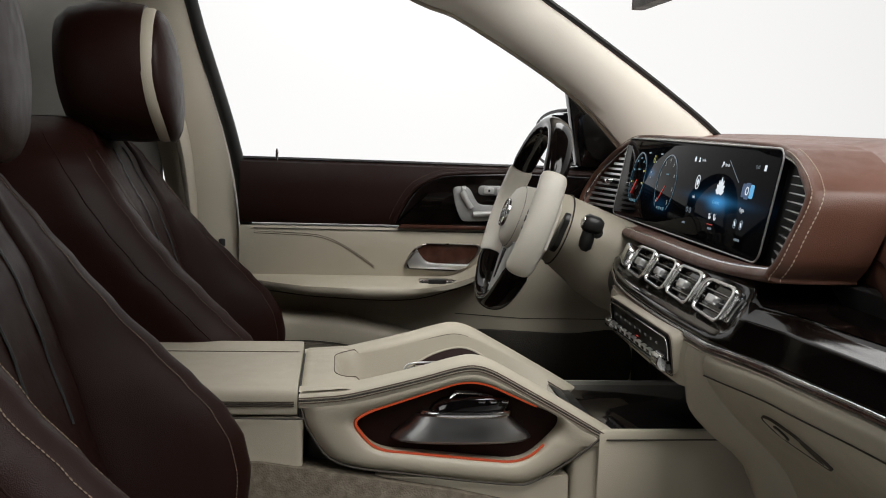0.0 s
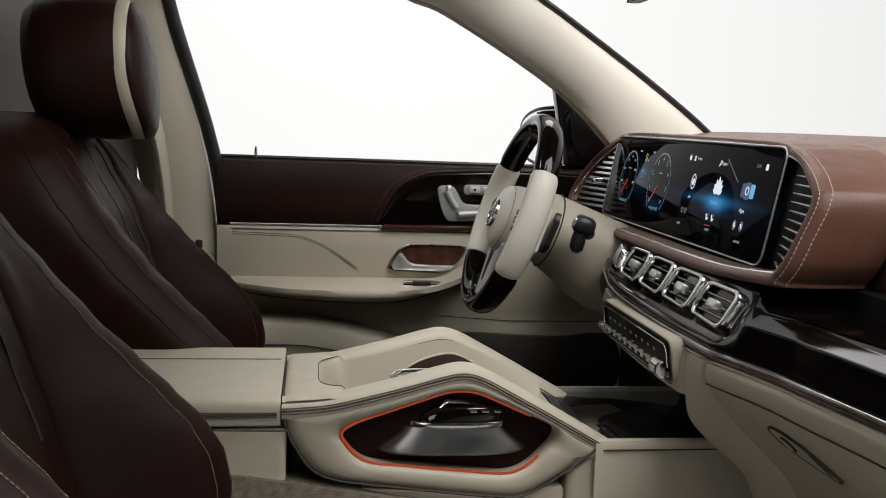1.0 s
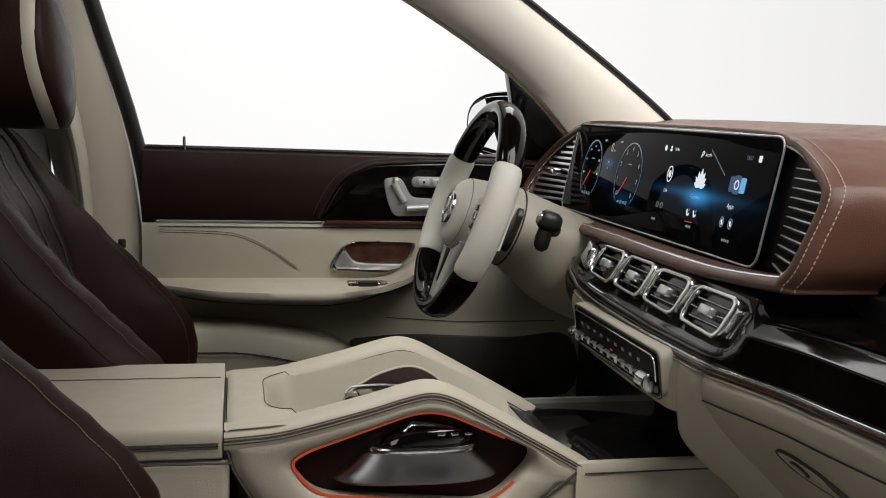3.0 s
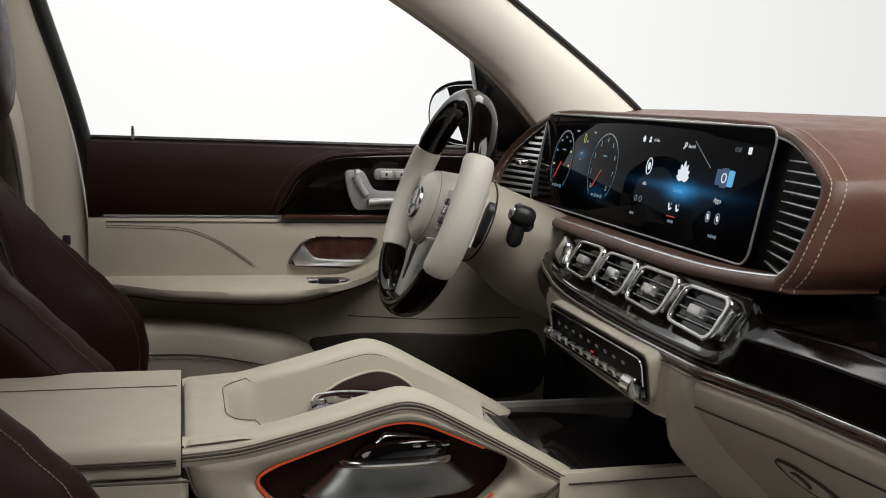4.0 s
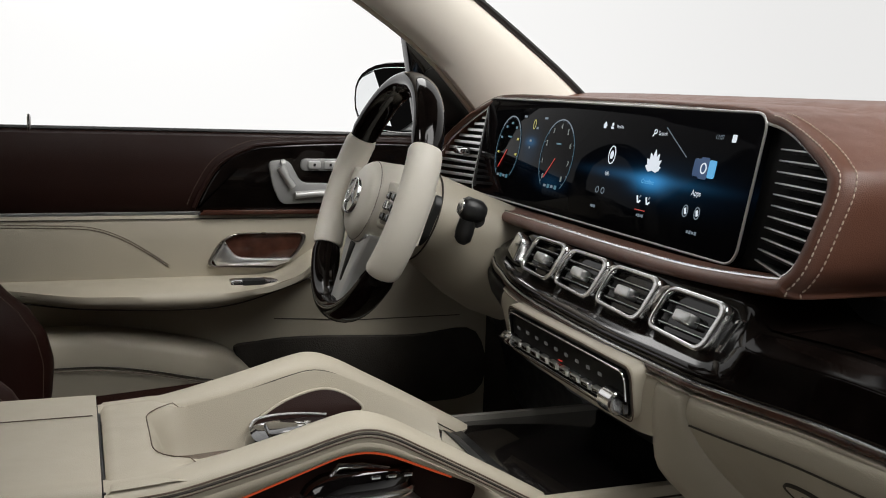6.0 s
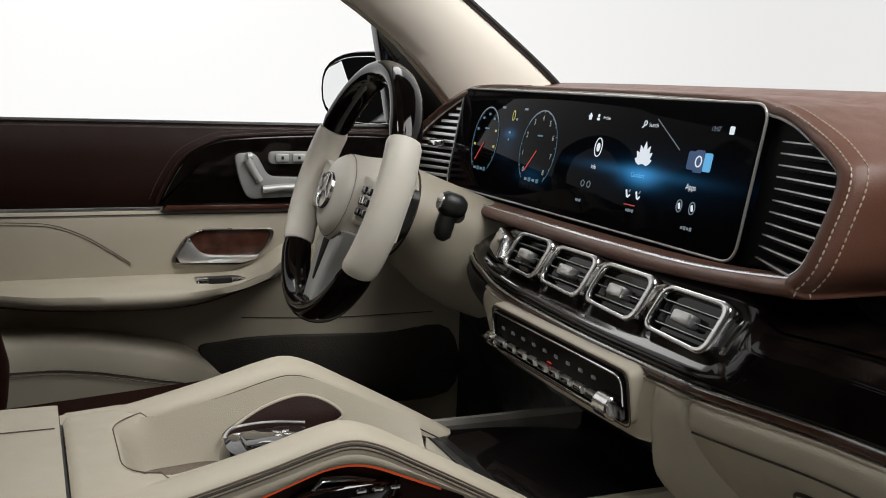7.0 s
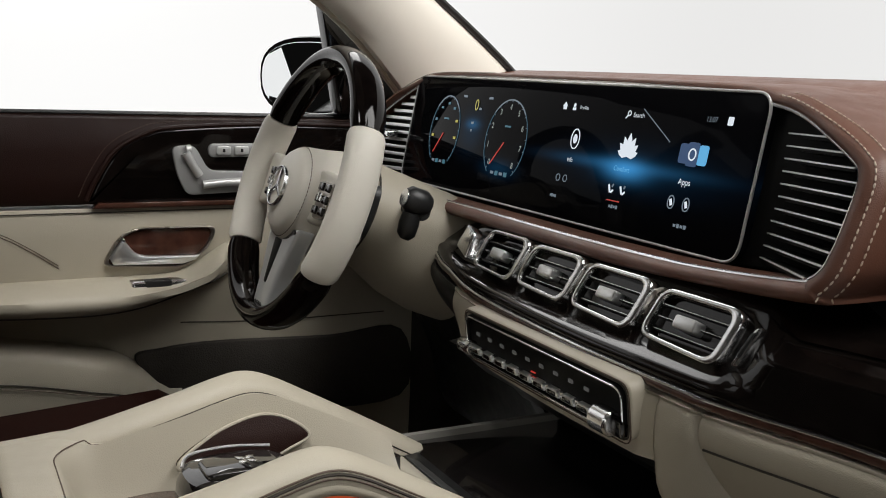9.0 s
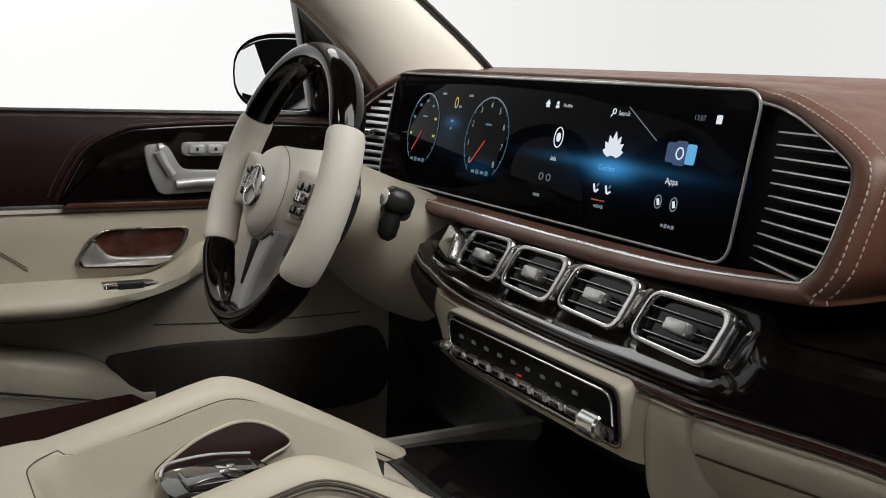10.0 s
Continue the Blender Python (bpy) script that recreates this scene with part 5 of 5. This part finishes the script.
tray_bar = part("tray_handle", plate(fillet([(-0.240, -0.030), (-0.240, 0.066), (-0.215, 0.068), (-0.215, -0.028)], 0.004, 3), bar_at, 0.486, 0.464, 0.003), CHROME, console, "chrome edge of the tray lid")
part("handle_inlay", plate(fillet([(-0.236, -0.025), (-0.236, 0.061), (-0.220, 0.063), (-0.220, -0.023)], 0.003, 3), bar_at, 0.4866, 0.484, 0.0004), STACK, tray_bar, "dark inlay of the chrome handle")
part("tray_rail", loft([[Vector((x, -0.104, 0.30)), Vector((x, -0.103, 0.462)), Vector((x, -0.099, 0.4685)), Vector((x, -0.092, 0.470)), Vector((x, -0.086, 0.4675)), Vector((x, -0.085, 0.45))] for x in (-0.20, -0.1, 0.0, 0.06)]), BEIGE, console, "beige leather tray rail")
seam([(-0.19, -0.1042, 0.458), (-0.1, -0.1042, 0.458), (0.05, -0.1042, 0.458)], console, 0.001)
part("tray_rail", loft([[Vector((x, 0.172, 0.30)), Vector((x, 0.171, 0.465)), Vector((x, 0.168, 0.470)), Vector((x, 0.160, 0.470)), Vector((x, 0.156, 0.45))] for x in (-0.205, -0.1, 0.0, 0.06)]), GREY, console, "grey tray rail")
part("lower_body", box((-0.598, -0.0945, 0.15), (-0.2365, 0.160, 0.405), 0.006), BEIGE, console, "beige lower console side")
part("front_body", box((-0.2345, -0.0945, 0.15), (0.06, 0.160, 0.452), 0.006), BEIGE, console, "beige lower console body")
part("core", box((-0.598, -0.058, 0.407), (-0.232, 0.125, 0.452), 0.006), PLASTIC, console)
seam([(-0.598, -0.1045, 0.487), (-0.7, -0.1048, 0.4885), (-0.9, -0.1048, 0.4885)], console, 0.0014)
part("lid_gap", box((-0.6068, -0.093, 0.46), (-0.6040, 0.158, 0.520), 0.0008), PLASTIC, console)

# ---- seats ----
RIDGE = [(0.30, -0.690), (0.35, -0.676), (0.40, -0.664), (0.449, -0.660), (0.49, -0.668), (0.528, -0.690), (0.565, -0.726), (0.60, -0.762), (0.65, -0.812), (0.705, -0.858), (0.75, -0.893), (0.80, -0.928), (0.84, -0.962), (0.87, -1.0)]
CENTRE = [(0.30, -0.760), (0.35, -0.768), (0.45, -0.794), (0.55, -0.826), (0.643, -0.856), (0.70, -0.878), (0.79, -0.925), (0.84, -0.955), (0.87, -0.985)]
HALF = [(0.30, 0.250), (0.45, 0.268), (0.60, 0.265), (0.70, 0.255), (0.76, 0.240), (0.80, 0.222), (0.835, 0.190), (0.855, 0.155), (0.868, 0.11)]


def seat(yc, name, label, back=0.0):
    s = thing(name, (-0.90, yc, 0.16), label, "car seat", "front seats")
    zs = [0.30 + 0.568 * i / 44 for i in range(45)]
    # middle cushion of the back
    rings = []
    for z in zs[:-2]:
        c, h = interp(CENTRE, z), min(0.125, interp(HALF, z) * 0.55)
        g = 0.004 * math.exp(-((z - 0.655) / 0.006) ** 2)
        f = [Vector((c - g - 0.010 * (abs(k) / 6) ** 6, yc + h * k / 6, z)) for k in range(-6, 7)]
        rings.append([Vector((c - 0.14, yc - h, z))] + f + [Vector((c - 0.14, yc + h, z))])
    mid = part("back_cushion", loft(rings), SEAT, s, "dark brown leather back cushion", sharp=60)
    for dy in (-0.045, 0.045):
        seam([(interp(CENTRE, z) + 0.0006, yc + dy * min(1, interp(HALF, z) / 0.25), z) for z in zs[20:-4]], mid, 0.0022, PLASTIC, "channel")
    # side bolsters
    for sd in (-1, 1):
        rings, ridge, outer = [], [], []
        for z in zs:
            c, r, h = interp(CENTRE, z), interp(RIDGE, z), interp(HALF, z)
            r += 0.014 if (sd < 0 and yc < 0) else 0.0
            i0, top = min(0.115, h * 0.50), h * 0.77
            prof = [(i0, c - 0.015), (i0 + 0.006, c + 0.002), (i0 + (top - i0) * 0.35, c + (r - c) * 0.32), (i0 + (top - i0) * 0.7, c + (r - c) * 0.80), (top, r), (top + (h - top) * 0.30, r - 0.006), (top + (h - top) * 0.65, r - 0.028),
                    (h * 0.985, r - 0.065), (h, r - 0.11), (h * 0.985, min(c, r) - 0.14), (h * 0.9, c - 0.175), (i0, c - 0.18)]
            ring = spline([(x, yc + sd * y, z) for y, x in prof], 3)
            rings.append(ring)
            ridge.append(ring[10] + Vector((0.0006, -sd * 0.0006, 0)))
            outer.append(ring[16] + Vector((0.0006, sd * 0.0008, 0)))
        b = part("bolster", loft(rings), SEAT, s, "curved dark brown leather side bolster", sharp=60)
        stitches(ridge[6:-4], SEATTHREAD if yc < 0 else BTHREAD, b, 0.0050, 0.0038, 0.0006)
        stitches(outer[6:-4], SEATTHREAD if yc < 0 else BTHREAD, b, 0.0050, 0.0038, 0.0006)
        seam([q + Vector((-0.0008, -sd * 0.003, 0)) for q in outer[4:-4]], b, 0.0012, DARK)
        seam([q + Vector((-0.0008, sd * 0.003, 0)) for q in ridge[4:-4]], b, 0.0012, DARK)
        seam([r[20] for r in rings[2:-2]], b, 0.0010, DARK)
    # seat cushion
    rings = []
    for i in range(15):
        x = -0.74 + 0.44 * i / 14 if yc > 0 else -0.80 + 0.20 * i / 14
        t = i / 14
        top = (0.345 if yc > 0 else 0.33) + 0.03 * t - (0.04 * step(0.85, 1.0, t))
        h = 0.25
        rings.append([Vector((x, yc - h, 0.20)), Vector((x, yc - h - 0.012, top)), Vector((x, yc - h + 0.02, top + 0.030)), Vector((x, yc - h + 0.075, top + 0.010)), Vector((x, yc - 0.10, top)), Vector((x, yc + 0.10, top)),
                      Vector((x, yc + h - 0.075, top + 0.010)), Vector((x, yc + h - 0.02, top + 0.030)), Vector((x, yc + h + 0.012, top)), Vector((x, yc + h, 0.20))])
    part("seat_cushion", loft(rings), SEAT, s, "dark brown leather seat cushion", sharp=60)
    part("seat_base", box((-1.02, yc - 0.20, 0.142), (-0.62, yc + 0.20, 0.24), 0.01), PLASTIC, s)

    # head restraint: shell, pale band, front pillow
    def pillow(xs, scales, cz, ry, rz, nm, mat, lab, square=3.0, lean=0.12):
        rings = []
        for x, sc in zip(xs, scales):
            ring = []
            for k in range(36):
                a = 2 * math.pi * k / 36
                ca, sa = math.cos(a), math.sin(a)
                y = math.copysign(abs(ca) ** (2 / square), ca) * ry * sc
                z = math.copysign(abs(sa) ** (2 / square), sa) * rz * sc
                taper = 1 - 0.10 * max(0, z) / rz
                ring.append(Vector((x - back - 0.10 * y - lean * z - 0.25 * (abs(y) / ry) ** 3 * 0.05, yc + y * taper, cz + z)))
            rings.append(ring)
        return part(nm, loft(rings), mat, s, lab, sharp=60)

    pillow((-1.030, -1.022, -1.000, -0.955, -0.905, -0.876), (0.55, 0.76, 0.91, 0.985, 0.995, 0.965), 0.945, 0.136, 0.118, "headrest_shell", SEAT, "rounded dark brown headrest shell", 2.5)
    pillow((-0.882, -0.874, -0.862, -0.858), (0.955, 0.975, 0.965, 0.945), 0.942, 0.136, 0.116, "headrest_band", BEIGE, "pale grey headrest band", 2.4)
    pillow((-0.862, -0.856, -0.849, -0.841, -0.834, -0.831), (0.955, 0.965, 0.92, 0.80, 0.55, 0.25), 0.940, 0.136, 0.116, "headrest_pillow", SEAT, "soft dark brown headrest pillow", 2.2)
    for dy in (-0.06, 0.06):
        part("headrest_post", tube([(-0.985, yc + dy, 0.80), (-0.978, yc + dy, 0.85), (-0.97, yc + dy, 0.90)], 0.007, 10), PLASTIC, s)
    return s


seat(0.40, "driver_seat", "dark brown leather driver's seat with shaped bolsters")
seat(-0.40, "passenger_seat", "dark brown leather passenger seat with pale ridge stitching", 0.03)
